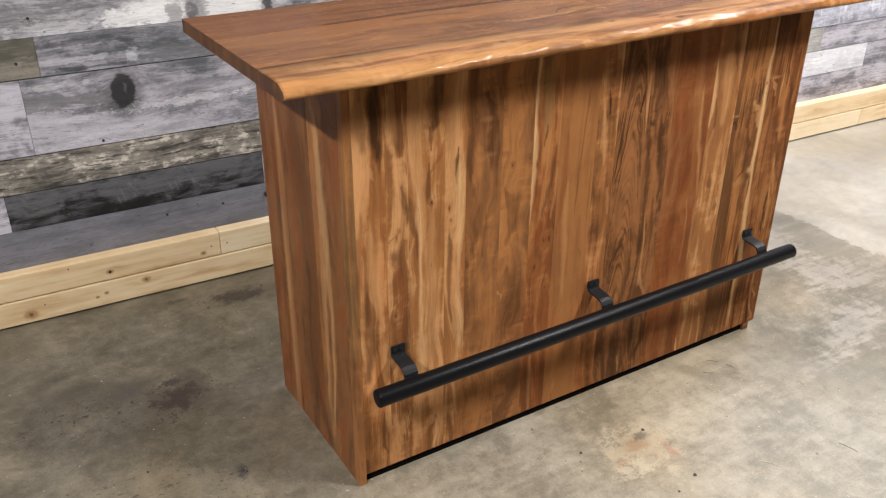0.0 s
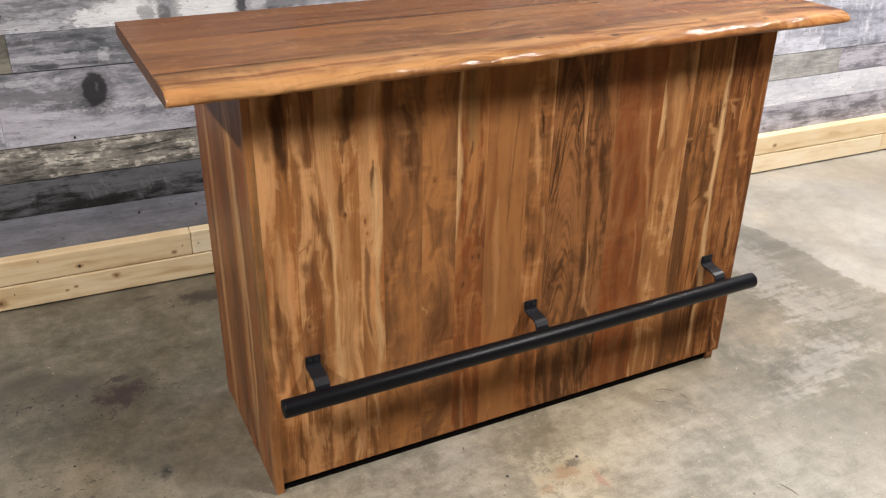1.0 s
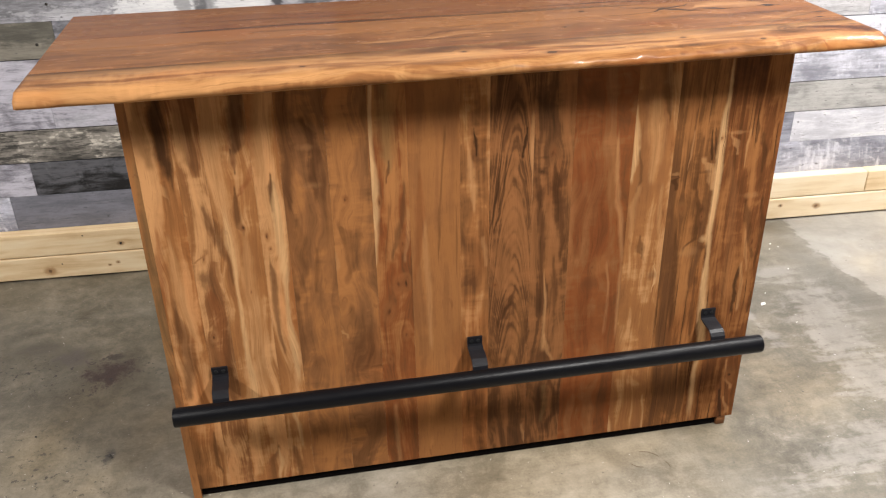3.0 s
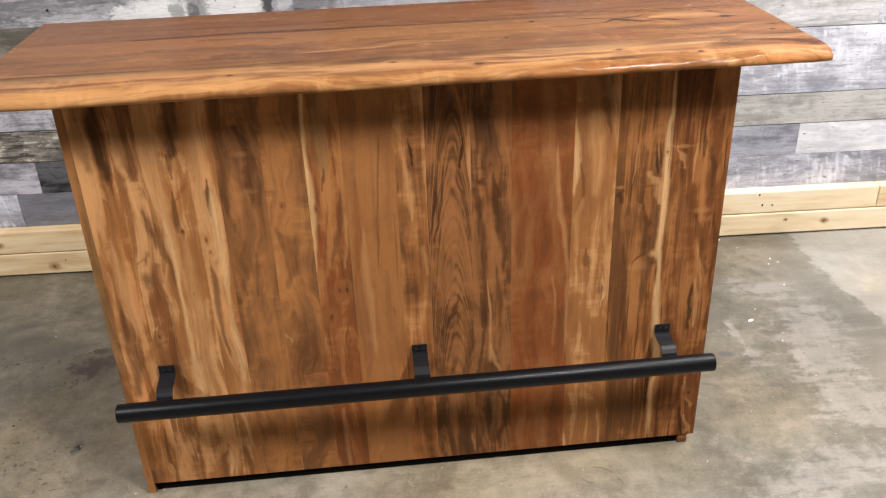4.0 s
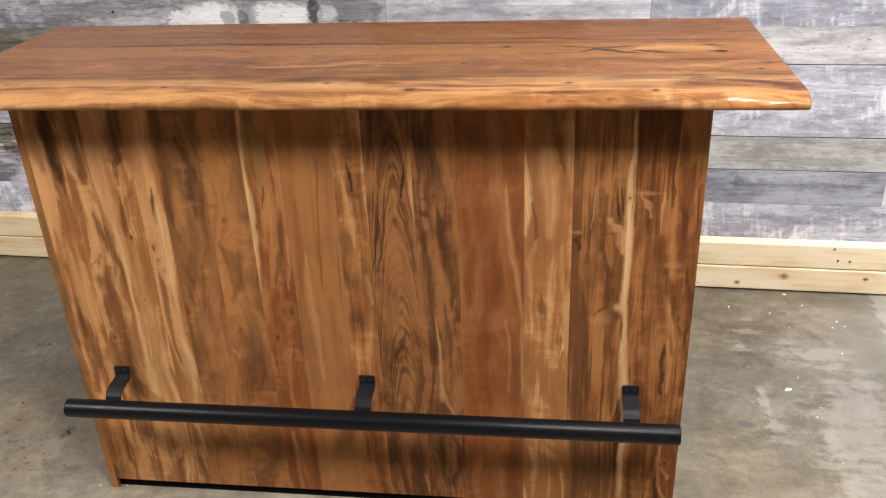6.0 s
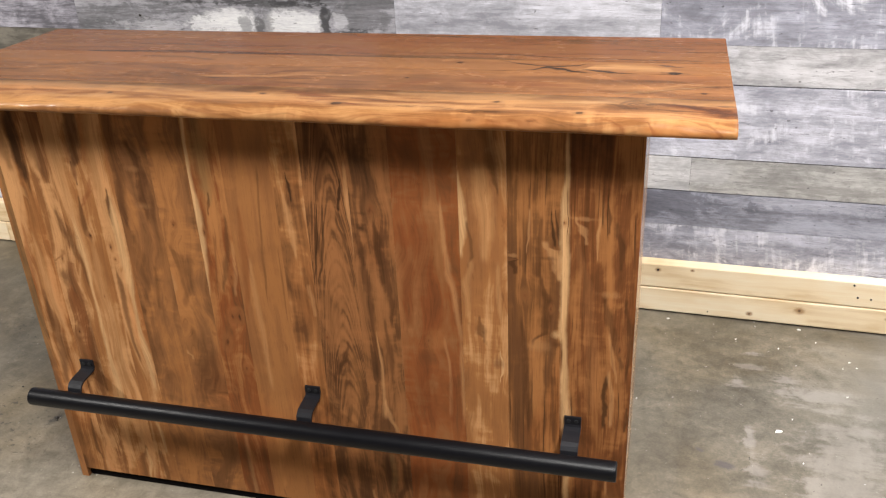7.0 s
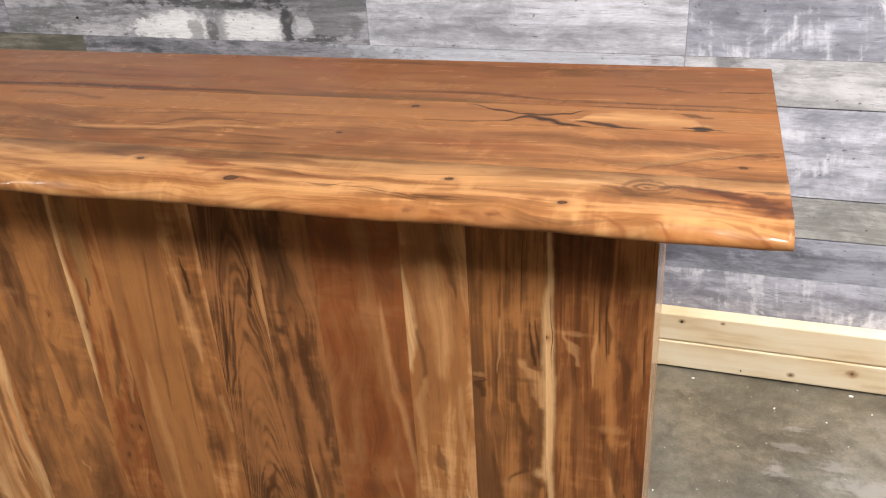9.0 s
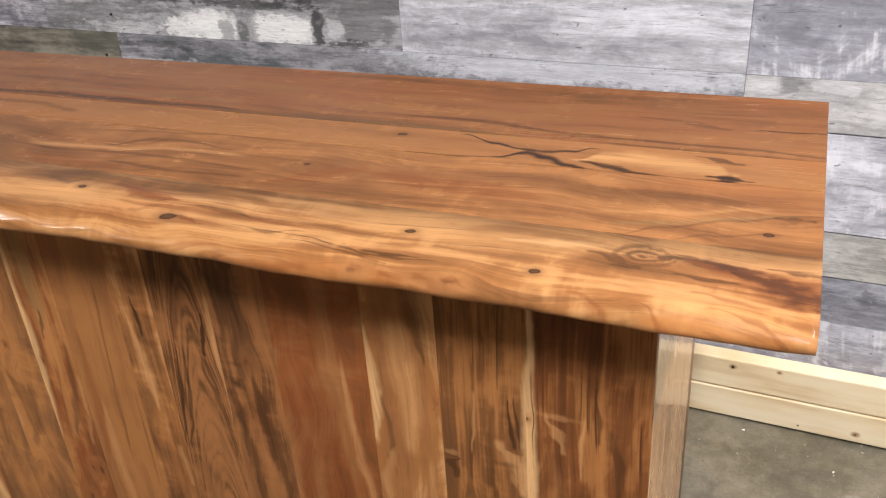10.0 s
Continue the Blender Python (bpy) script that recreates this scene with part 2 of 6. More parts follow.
def greywood(name, light, dark, contrast=1.0, kind="", knots=(), marks=()):
    """Printed barn board: weathered grey with white wash. kind: 'saw' for saw marks, 'drip' for dark drips, 'worn' for pale flakes, 'speck'.
    marks: (tone, strength, x, z, half length, half height, raggedness) of washed or stained patches."""
    g = Nodes(name)
    x, y, z = g.xyz()
    r = g.mul(g.rand(), 60.0)
    w = g.sub(g.noise(g.vec(g.mul(x, 3.0), g.mul(z, 6.0), r), 1.0, 2.0), 0.5)
    zz = g.add(z, g.mul(w, 0.035))
    core = 0.0
    for kx, kz, kr in knots:
        dx, dz = g.sub(x, kx), g.sub(z, kz)
        zz = g.sub(zz, g.mul(dz, g.bell((dx, kr * 3), (dz, kr * 1.6)), 0.9))
        ang = g.noise(g.vec(g.mul(x, 30.0), g.mul(z, 60.0), r), 1.0, 2.0)
        q = g.math("SQRT", g.add(g.math("POWER", g.math("DIVIDE", dx, kr * 0.7), 2.0), g.math("POWER", g.math("DIVIDE", dz, kr * 1.05), 2.0)))
        q = g.add(q, g.mul(g.sub(ang, 0.5), 0.7))
        rings = g.sub(1.0, g.mul(g.bell((g.add(g.sub(dx, kr * 0.12), g.mul(g.sub(ang, 0.5), kr * 0.5)), kr * 0.14), (g.sub(dz, kr * 0.1), kr * 0.5)), 0.55))
        core = g.add(core, g.add(g.mul(g.sub(1.0, g.step(q, 0.7, 1.25)), rings), g.mul(g.sub(1.0, g.step(q, 0.8, 2.4)), rings, 0.38)))
    broad = g.noise(g.vec(g.mul(x, 1.8), g.mul(zz, 13.0), r), 1.0, 3.0, 0.6, 0.4)
    mid = g.noise(g.vec(g.mul(x, 7.0), g.mul(zz, 75.0), r), 1.0, 5.0, 0.65)
    thin = g.noise(g.vec(g.mul(x, 40.0), g.mul(zz, 300.0), r), 1.0, 3.0, 0.65)
    blot = g.noise(g.vec(g.mul(x, 10.0), g.mul(z, 17.0), r), 1.0, 7.0, 0.72, 0.5)
    v = g.add(0.5, g.mul(g.sub(broad, 0.5), 1.5 * contrast), g.mul(g.sub(mid, 0.5), 1.1 * contrast), g.mul(g.sub(thin, 0.5), 0.6 * contrast), g.mul(g.sub(blot, 0.5), 1.9 * contrast))
    half = tuple((p + q) / 2 for p, q in zip(light, dark))
    col = g.ramp(v, (0.12, dark), (0.42, half), (0.62, light), (0.85, tuple(min(0.85, c * 1.2) for c in light)))
    chips = g.noise(g.vec(g.mul(x, 38.0), g.mul(z, 55.0), g.add(r, 6.0)), 1.0, 5.0, 0.7)
    for tone, amount, mx, mz, rx, rz, rag in marks:
        qx, qz = g.math("POWER", g.math("ABSOLUTE", g.math("DIVIDE", g.add(g.sub(x, mx), g.mul(w, rx * 0.4)), rx)), 3.0), g.math("POWER", g.math("ABSOLUTE", g.math("DIVIDE", g.sub(z, mz), rz)), 3.0)
        q = g.add(g.math("POWER", g.add(qx, qz), 0.333), g.mul(g.sub(blot, 0.5), 3.0 * rag), g.mul(g.sub(mid, 0.5), 1.6 * rag), g.mul(g.sub(chips, 0.5), 2.6 * rag))
        col = g.mix(g.mul(g.sub(1.0, g.step(q, 0.7, 1.2)), amount), col, g.mix(g.step(g.add(g.mul(thin, 0.5), g.mul(mid, 0.5)), 0.35, 0.65), tuple(0.8 * c for c in tone), tuple(min(0.85, 1.12 * c) for c in tone)))
    if kind == "saw":
        s = g.noise(g.vec(g.add(g.mul(x, 85.0), g.mul(z, 14.0)), g.mul(z, 5.0), r), 1.0, 2.0, 0.5)
        s = g.mul(g.step(s, 0.56, 0.7), g.step(blot, 0.42, 0.62))
        col = g.mix(g.mul(s, 0.75), col, (0.62, 0.64, 0.68))
    if kind == "drip":
        s = g.noise(g.vec(g.mul(x, 6.5), g.mul(z, 1.6), r), 1.0, 4.0, 0.6, 0.3)
        white = g.step(g.noise(g.vec(g.mul(x, 3.4), g.mul(z, 5.0), g.add(r, 4.0)), 1.0, 3.0), 0.47, 0.58)
        col = g.mix(g.mul(white, g.add(0.55, g.mul(blot, 0.5))), col, (0.68, 0.67, 0.71))
        col = g.mix(g.mul(g.step(g.add(s, g.mul(g.sub(blot, 0.5), 0.5)), 0.585, 0.66), 0.9), col, (0.05, 0.05, 0.052))
    if kind == "worn":
        tile = g.noise(g.vec(g.mul(x, 22.0), g.mul(z, 26.0), g.add(r, 3.0)), 1.0, 5.0, 0.7)
        s = g.step(g.add(g.mul(blot, 0.45), g.mul(tile, 0.55), g.mul(g.sub(mid, 0.5), 0.3)), 0.52, 0.61)
        col = g.mix(g.mul(s, 0.85), col, (0.58, 0.53, 0.46))
        dash = g.step(g.noise(g.vec(g.mul(x, 9.0), g.mul(zz, 60.0), g.add(r, 5.0)), 1.0, 4.0, 0.7), 0.545, 0.60)
        col = g.mix(g.mul(dash, 0.88), col, (0.03, 0.028, 0.026))
    if kind in ("cloud", "saw"):
        puff = g.noise(g.vec(g.mul(x, 6.0), g.mul(z, 9.0), g.add(r, 7.0)), 1.0, 7.0, 0.68, 0.6)
        comb = g.noise(g.vec(g.add(g.mul(x, 60.0), g.mul(z, 8.0)), g.mul(z, 9.0), g.add(r, 2.0)), 1.0, 3.0, 0.6)
        col = g.mix(g.mul(g.step(g.add(puff, g.mul(g.sub(comb, 0.5), 0.35)), 0.50, 0.66), 0.85), col, (0.72, 0.72, 0.79))
        col = g.mix(g.mul(g.step(puff, 0.45, 0.33), 0.5), col, tuple(c * 0.8 for c in dark))
    if kind == "coal":
        comb = g.noise(g.vec(g.add(g.mul(x, 34.0), g.mul(z, 10.0)), g.mul(z, 7.0), g.add(r, 2.0)), 1.0, 4.0, 0.65)
        col = g.mix(g.mul(g.step(comb, 0.55, 0.68), g.step(blot, 0.42, 0.6), 0.6), col, (0.17, 0.168, 0.175))
    if kind == "speck":
        s = g.noise(g.vec(g.mul(x, 120.0), g.mul(z, 95.0), r), 1.0, 3.0, 0.6)
        s = g.mul(g.step(s, 0.57, 0.66), g.step(broad, 0.38, 0.6), g.sub(1.0, g.step(g.add(x, g.mul(w, 0.3)), 0.32, 0.5)))
        col = g.mix(g.mul(s, 0.6), col, (0.20, 0.20, 0.21))
    split = g.noise(g.vec(g.mul(x, 2.2), g.mul(zz, 55.0), g.add(r, 17.0)), 1.0, 4.0, 0.6)
    col = g.mix(g.mul(g.bell((g.sub(split, 0.5), 0.008)), g.step(blot, 0.48, 0.6), 0.7), col, (0.05, 0.05, 0.055))
    pits = g.step(g.noise(g.vec(g.mul(x, 38.0), g.mul(z, 70.0), g.add(r, 9.0)), 1.0, 2.0), 0.7, 0.76)
    col = g.mix(g.mul(pits, 0.7), col, (0.06, 0.06, 0.065))
    if knots:
        col = g.mix(g.mul(g.math("MINIMUM", core, 1.0), 0.95), col, (0.016, 0.016, 0.018))
    return g.done(col, g.add(0.42, g.mul(mid, 0.2)), g.add(g.mul(mid, 0.6), g.mul(thin, 0.4)), 0.0008)


def concrete():
    g = Nodes("worn_concrete")
    x, y, z = g.xyz()
    p = g.vec(x, y, 0.0)

    def n(scale, detail, rough=0.6, dist=0.0, sx=1.0, sy=1.0, shift=0.0):
        return g.sub(g.noise(g.vec(g.mul(x, sx), g.mul(y, sy), shift), scale, detail, rough, dist), 0.5)

    big, cloud, fine, grit = n(0.9, 4.0, 0.55, 0.3), n(3.2, 7.0, 0.66, 0.6), n(19.0, 6.0, 0.7, 0.3), n(150.0, 3.0, 0.65)
    brush = n(1.0, 4.0, 0.6, 0.7, 4.0, 13.0, 3.0)
    stroke = n(1.0, 5.0, 0.65, 0.5, 3.6, 24.0, 6.0)
    v = g.add(0.5, g.mul(big, 0.5), g.mul(cloud, 0.85), g.mul(fine, 0.85), g.mul(grit, 0.3), g.mul(brush, 0.35), g.mul(stroke, 0.35))
    col = g.ramp(v, (0.1, (0.100, 0.088, 0.063)), (0.38, (0.180, 0.162, 0.119)), (0.58, (0.267, 0.242, 0.182)), (0.85, (0.374, 0.341, 0.269)))
    # duller floor: shade behind the counter put into the colour; darker patch beside it
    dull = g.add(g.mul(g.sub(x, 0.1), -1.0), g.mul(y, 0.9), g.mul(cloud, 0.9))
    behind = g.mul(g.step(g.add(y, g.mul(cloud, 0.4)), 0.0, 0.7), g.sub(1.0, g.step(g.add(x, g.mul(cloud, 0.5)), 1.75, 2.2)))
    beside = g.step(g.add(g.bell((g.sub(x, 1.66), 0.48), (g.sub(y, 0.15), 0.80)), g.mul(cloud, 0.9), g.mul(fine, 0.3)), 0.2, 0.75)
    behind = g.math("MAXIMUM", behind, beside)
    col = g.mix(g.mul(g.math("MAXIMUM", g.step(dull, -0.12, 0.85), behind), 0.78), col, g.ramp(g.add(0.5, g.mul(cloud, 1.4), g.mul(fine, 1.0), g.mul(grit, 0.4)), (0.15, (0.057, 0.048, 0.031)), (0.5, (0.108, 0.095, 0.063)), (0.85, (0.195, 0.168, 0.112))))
    # smooth pale topping beyond a ragged joint
    edge = g.add(x, g.mul(cloud, 0.10), g.mul(fine, 0.05), g.mul(g.sub(y, 0.5), 0.05), -2.19)
    pale = g.step(g.add(edge, g.mul(fine, 0.06)), -0.008, 0.010)
    col = g.mix(g.mul(pale, 0.8), col, g.ramp(g.add(0.5, g.mul(cloud, 1.5), g.mul(fine, 0.5)), (0.2, (0.254, 0.233, 0.185)), (0.8, (0.428, 0.396, 0.316))))
    lip = g.bell((g.add(edge, 0.075, g.mul(stroke, 0.08)), 0.075))
    col = g.mix(g.mul(lip, g.math("MAXIMUM", g.add(0.35, g.mul(fine, 1.6)), 0.0)), col, (0.105, 0.093, 0.066))
    tint = n(1.6, 3.0, 0.55, 0.5, 1.0, 1.0, 8.0)
    col = g.mix(g.mul(g.step(tint, -0.02, 0.16), 0.8), col, (1.05, 0.985, 0.87), "MULTIPLY")
    col = g.mix(g.mul(g.step(tint, 0.0, -0.16), 0.8), col, (0.96, 1.0, 1.06), "MULTIPLY")
    # white wash, brushed on beside the counter's end
    mask = 0.0
    for sx, sy, ra, rb in ((1.696, 0.756, 0.025, 0.035), (1.765, 0.915, 0.04, 0.014), (1.74, 0.845, 0.05, 0.018), (1.83, 0.785, 0.045, 0.03), (1.90, 0.72, 0.12, 0.035), (1.715, 0.50, 0.018, 0.06), (1.72, 0.35, 0.035, 0.06)):
        mask = g.add(mask, g.bell((g.add(g.sub(x, sx), g.mul(fine, 0.05)), ra), (g.add(g.sub(y, sy), g.mul(stroke, 0.05)), rb)))
    for sx, sy, ra, rb in ((1.97, 0.50, 0.13, 0.22), (1.90, 0.28, 0.11, 0.18), (2.00, 0.06, 0.25, 0.12), (1.55, -0.22, 0.20, 0.07), (1.74, -0.12, 0.20, 0.08)):
        mask = g.add(mask, g.mul(g.bell((g.add(g.sub(x, sx), g.mul(cloud, 0.10)), ra), (g.add(g.sub(y, sy), g.mul(stroke, 0.12)), rb)), 0.75))
    col = g.mix(g.mul(g.step(g.add(mask, g.mul(stroke, 1.9), g.mul(fine, 1.8)), 0.35, 0.95), 0.45), col, g.mix(g.step(cloud, -0.15, 0.15), (0.265, 0.242, 0.197), (0.370, 0.342, 0.286)))
    # rust, oil and scuffs
    for sx, sy, ra, rb, tone, amount in ((0.69, -0.25, 0.115, 0.11, (0.40, 0.34, 0.225), 0.65), (0.69, -0.235, 0.05, 0.035, (0.26, 0.16, 0.085), 0.7), (0.725, -0.215, 0.03, 0.02, (0.10, 0.08, 0.06), 0.8), (0.69, -0.295, 0.03, 0.02, (0.13, 0.085, 0.055), 0.7), (0.617, -0.275, 0.03, 0.02, (0.26, 0.15, 0.08), 0.6), (0.757, -0.30, 0.015, 0.05, (0.28, 0.14, 0.10), 0.6), (0.64, -0.30, 0.09, 0.04, (0.46, 0.41, 0.30), 0.5), (-0.277, 0.582, 0.095, 0.08, (0.05, 0.033, 0.028), 0.95), (-0.41, 0.69, 0.07, 0.06, (0.085, 0.072, 0.066), 0.6), (-0.52, 0.76, 0.09, 0.04, (0.075, 0.066, 0.052), 0.6), (-0.27, 0.665, 0.03, 0.02, (0.05, 0.042, 0.034), 0.8), (-0.14, 1.11, 0.05, 0.018, (0.06, 0.05, 0.042), 0.8), (0.053, 1.04, 0.12, 0.06, (0.042, 0.034, 0.028), 0.95), (-0.23, 0.21, 0.02, 0.03, (0.06, 0.055, 0.045), 0.8), (1.646, 0.374, 0.035, 0.018, (0.09, 0.08, 0.075), 0.8), (1.587, 0.417, 0.012, 0.01, (0.10, 0.09, 0.08), 0.8)):
        b = g.bell((g.add(g.sub(x, sx), g.mul(fine, 0.05)), ra), (g.add(g.sub(y, sy), g.mul(cloud, 0.05)), rb))
        b = g.step(g.add(g.mul(b, 0.8), g.mul(fine, 2.0), g.mul(grit, 0.8)), 0.28, 0.72)
        col = g.mix(g.mul(b, g.step(g.bell((g.sub(x, sx), ra * 1.6), (g.sub(y, sy), rb * 1.6)), 0.05, 0.4), amount), col, tone)
    specks = g.step(n(60.0, 2.0, 0.6, 0.0, 1.0, 1.0, 5.0), 0.19, 0.23)
    col = g.mix(g.mul(specks, g.step(cloud, -0.02, 0.1), 0.75), col, (0.07, 0.062, 0.05))
    soot = g.add(g.bell((g.add(x, 0.30), 0.17), (g.sub(y, 0.58), 0.11)), g.bell((g.add(x, 0.62), 0.16), (g.sub(y, 0.66), 0.09)), g.bell((g.sub(x, 0.05), 0.13), (g.sub(y, 1.03), 0.06)), g.mul(g.bell((g.add(x, 0.45), 0.5), (g.sub(y, 0.15), 0.35)), 0.55))
    crumbs = g.step(n(42.0, 3.0, 0.65, 0.4, 1.0, 1.3, 25.0), 0.10, 0.16)
    col = g.mix(g.mul(crumbs, g.step(g.add(soot, g.mul(cloud, 0.8)), 0.25, 0.7), 0.8), col, (0.035, 0.03, 0.028))
    lint = g.step(n(75.0, 2.0, 0.6, 0.0, 1.0, 1.0, 15.0), 0.215, 0.25)
    col = g.mix(g.mul(lint, 0.5), col, (0.68, 0.66, 0.6))
    col = g.mix(1.0, col, g.mix(g.step(g.add(x, g.mul(cloud, 0.4)), 0.9, 1.7), (1.01, 0.968, 0.99), (0.97, 0.965, 1.06)), "MULTIPLY")
    rough = g.add(0.46, g.mul(cloud, 0.4), g.mul(fine, 0.2), g.mul(pale, -0.06))
    return g.done(col, rough, g.add(g.mul(fine, 0.7), g.mul(grit, 0.25), g.mul(cloud, 0.6)), 0.0018)


def pine(name, seed, warm):
    g = Nodes(name)
    x, y, z = g.xyz()
    w = g.sub(g.noise(g.vec(g.mul(x, 1.6), g.mul(z, 9.0), seed), 1.0, 2.0), 0.5)
    zz = g.add(z, g.mul(y, 1.0), g.mul(w, 0.05))
    jag = g.sub(g.noise(g.vec(g.mul(x, 60.0), g.mul(z, 90.0), seed), 1.0, 3.0), 0.5)
    knot, dark = 0.0, 0.0
    for kx, kz, kr in ((-0.308, 0.124, 0.009), (-0.33, 0.050, 0.006), (-0.36, 0.042, 0.005), (-0.565, 0.035, 0.016), (-0.20, 0.066, 0.011), (0.0, 0.115, 0.008), (-0.74, 0.13, 0.012), (1.451, 0.160, 0.007), (2.16, 0.062, 0.007), (1.90, 0.06, 0.012), (2.31, 0.05, 0.013), (1.75, 0.03, 0.008), (1.56, 0.168, 0.005), (2.7, 0.13, 0.010)):
        dx, dz = g.add(g.sub(x, kx), g.mul(jag, kr)), g.add(g.sub(z, kz), g.mul(jag, kr * 0.8))
        zz = g.sub(zz, g.mul(dz, g.bell((dx, kr * 3.5), (dz, kr * 2.2)), 0.9))
        knot = g.add(knot, g.bell((dx, kr * 1.5), (dz, kr * 1.1)))
        dark = g.add(dark, g.bell((dx, kr * 0.6), (dz, kr * 0.5)))
    rings = g.noise(g.vec(g.mul(x, 0.9), g.mul(zz, 70.0), seed), 1.0, 3.0, 0.5)
    thin = g.noise(g.vec(g.mul(x, 9.0), g.mul(zz, 420.0), seed), 1.0, 2.0)
    blot = g.noise(g.vec(g.mul(x, 5.0), g.mul(z, 14.0), seed), 1.0, 4.0)
    arcs = g.noise(g.vec(g.mul(x, 2.4), g.mul(g.add(z, g.mul(blot, 0.05)), 26.0), seed + 4.0), 1.0, 2.0, 0.5, 0.8)
    v = g.add(0.5, g.mul(g.sub(rings, 0.5), 0.45), g.mul(g.sub(thin, 0.5), 0.18), g.mul(g.sub(blot, 0.5), 0.9), g.mul(g.sub(arcs, 0.5), 0.7))
    # light put into the colour: yellower for warm light, paler for strong light
    dim, mid, lit = ((0.56, 0.37, 0.185), (0.76, 0.575, 0.35), (0.84, 0.69, 0.47)) if warm else ((0.68, 0.50, 0.29), (0.83, 0.675, 0.46), (0.88, 0.77, 0.58))
    col = g.ramp(v, (0.2, dim), (0.5, mid), (0.8, lit))
    col = g.mix(g.mul(g.step(knot, 0.15, 0.8), 0.75), col, (0.33, 0.165, 0.06))
    col = g.mix(g.mul(g.step(dark, 0.3, 0.8), 0.8), col, (0.10, 0.05, 0.022))
    return g.done(col, 0.6, g.add(rings, thin), 0.0006)


def metal(name, color, rough, scale=60.0, metallic=0.0, **more):
    g = Nodes(name)
    x, y, z = g.xyz()
    n = g.noise(g.vec(x, y, z), scale, 3.0, 0.6)
    return g.done(g.mix(g.mul(n, 0.5), color, tuple(c * 1.8 for c in color)), g.add(rough - 0.06, g.mul(n, 0.14)), g.noise(g.vec(x, y, z), 420.0, 2.0), 0.0002, Metallic=metallic, **more)


def plaster(name, color, **more):
    g = Nodes(name)
    x, y, z = g.xyz()
    n = g.noise(g.vec(x, y, z), 2.0, 4.0)
    return g.done(g.mix(n, tuple(c * 0.9 for c in color), color), 0.8, g.noise(g.vec(x, y, z), 90.0, 3.0), 0.001, **more)


def emitter(name, color, strength):
    g = Nodes(name)
    return g.done((0.9, 0.9, 0.9), 0.4, Emission_Color=color, Emission_Strength=strength)


# ---- mesh helpers ----
def part(name, bm, mat, parent=None, label="", smooth=False):
    me = bpy.data.meshes.new(name)
    if smooth:
        for f in bm.faces:
            f.smooth = True
    bm.to_mesh(me)
    bm.free()
    me.materials.append(mat)
    ob = new(name, me)
    ob.parent = parent
    if label:
        tagged(ob, label)
    return ob


def box(x0, x1, y0, y1, z0, z1, bevel=0.0, bm=None):
    bm = bm or bmesh.new()
    made = bmesh.ops.create_cube(bm, size=1.0, matrix=Matrix.LocRotScale(((x0 + x1) / 2, (y0 + y1) / 2, (z0 + z1) / 2), None, (x1 - x0, y1 - y0, z1 - z0)))
    if bevel:
        edges = list({e for v in made["verts"] for e in v.link_edges})
        bmesh.ops.bevel(bm, geom=edges, offset=bevel, segments=2, affect="EDGES", profile=0.5)
    return bm


def rod(a, b, radius, sides=24, bevel=0.0):
    bm = bmesh.new()
    a, b = Vector(a), Vector(b)
    turn = (b - a).to_track_quat("Z", "Y").to_matrix().to_4x4()
    bmesh.ops.create_cone(bm, cap_ends=True, segments=sides, radius1=radius, radius2=radius, depth=(b - a).length, matrix=Matrix.Translation((a + b) / 2) @ turn)
    if bevel:
        rims = [e for e in bm.edges if sum(len(f.verts) > 4 for f in e.link_faces) == 1]
        bmesh.ops.bevel(bm, geom=rims, offset=bevel, segments=3, affect="EDGES", profile=0.5)
    return bm


def empty(name, m=None):
    ob = new(name)
    ob.empty_display_size = 0.1
    if m is not None:
        ob.matrix_basis = m
    return ob


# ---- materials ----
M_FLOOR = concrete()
M_PLASTER, M_CEIL = plaster("grey_paint", (0.05, 0.05, 0.049)), plaster("ceiling_paint", (0.05, 0.05, 0.05))
M_BLACK = metal("black_powder_coat", (0.0035, 0.0035, 0.0045), 0.36, 60.0, Specular_IOR_Level=0.15)
M_BRACKET = metal("black_flat_bar", (0.008, 0.008, 0.010), 0.40, 90.0, Specular_IOR_Level=0.3)
M_SCREW = metal("dark_screw", (0.010, 0.010, 0.011), 0.45)
M_HOUSING = plaster("white_enamel", (0.8, 0.8, 0.8))
M_TUBE = emitter("lit_diffuser", (1.0, 0.96, 0.9, 1), 6.0)
M_END = wood("acacia_end_grain", "yz", ((0.05, 0.022, 0.010), (0.088, 0.036, 0.014), (0.135, 0.056, 0.020)), 71.0, contrast=0.5, mottle=0.8, streak=0.1, flecks=0.2)
M_UNDER = wood("shaded_underside", "yx", (BROWN, TAN, GOLD), 44.0)
# one pine in two painted lightings: warm left of the counter, bright right of it
M_PINE = [pine("bright_lit_pine", 2.0, False), pine("warm_lit_pine", 13.0, True), pine("bright_lit_pine", 27.0, False), pine("warm_lit_pine", 35.0, True)]
M_HOLE = metal("nail_hole", (0.02, 0.017, 0.014), 0.8)
# near black: the shade of the gap below the front, put into the colour
M_GAP_SHADE = plaster("gap_shade_black", (0.006, 0.005, 0.005), Specular_IOR_Level=0.05)
M_CHIP = plaster("paint_flake", (0.85, 0.84, 0.8))

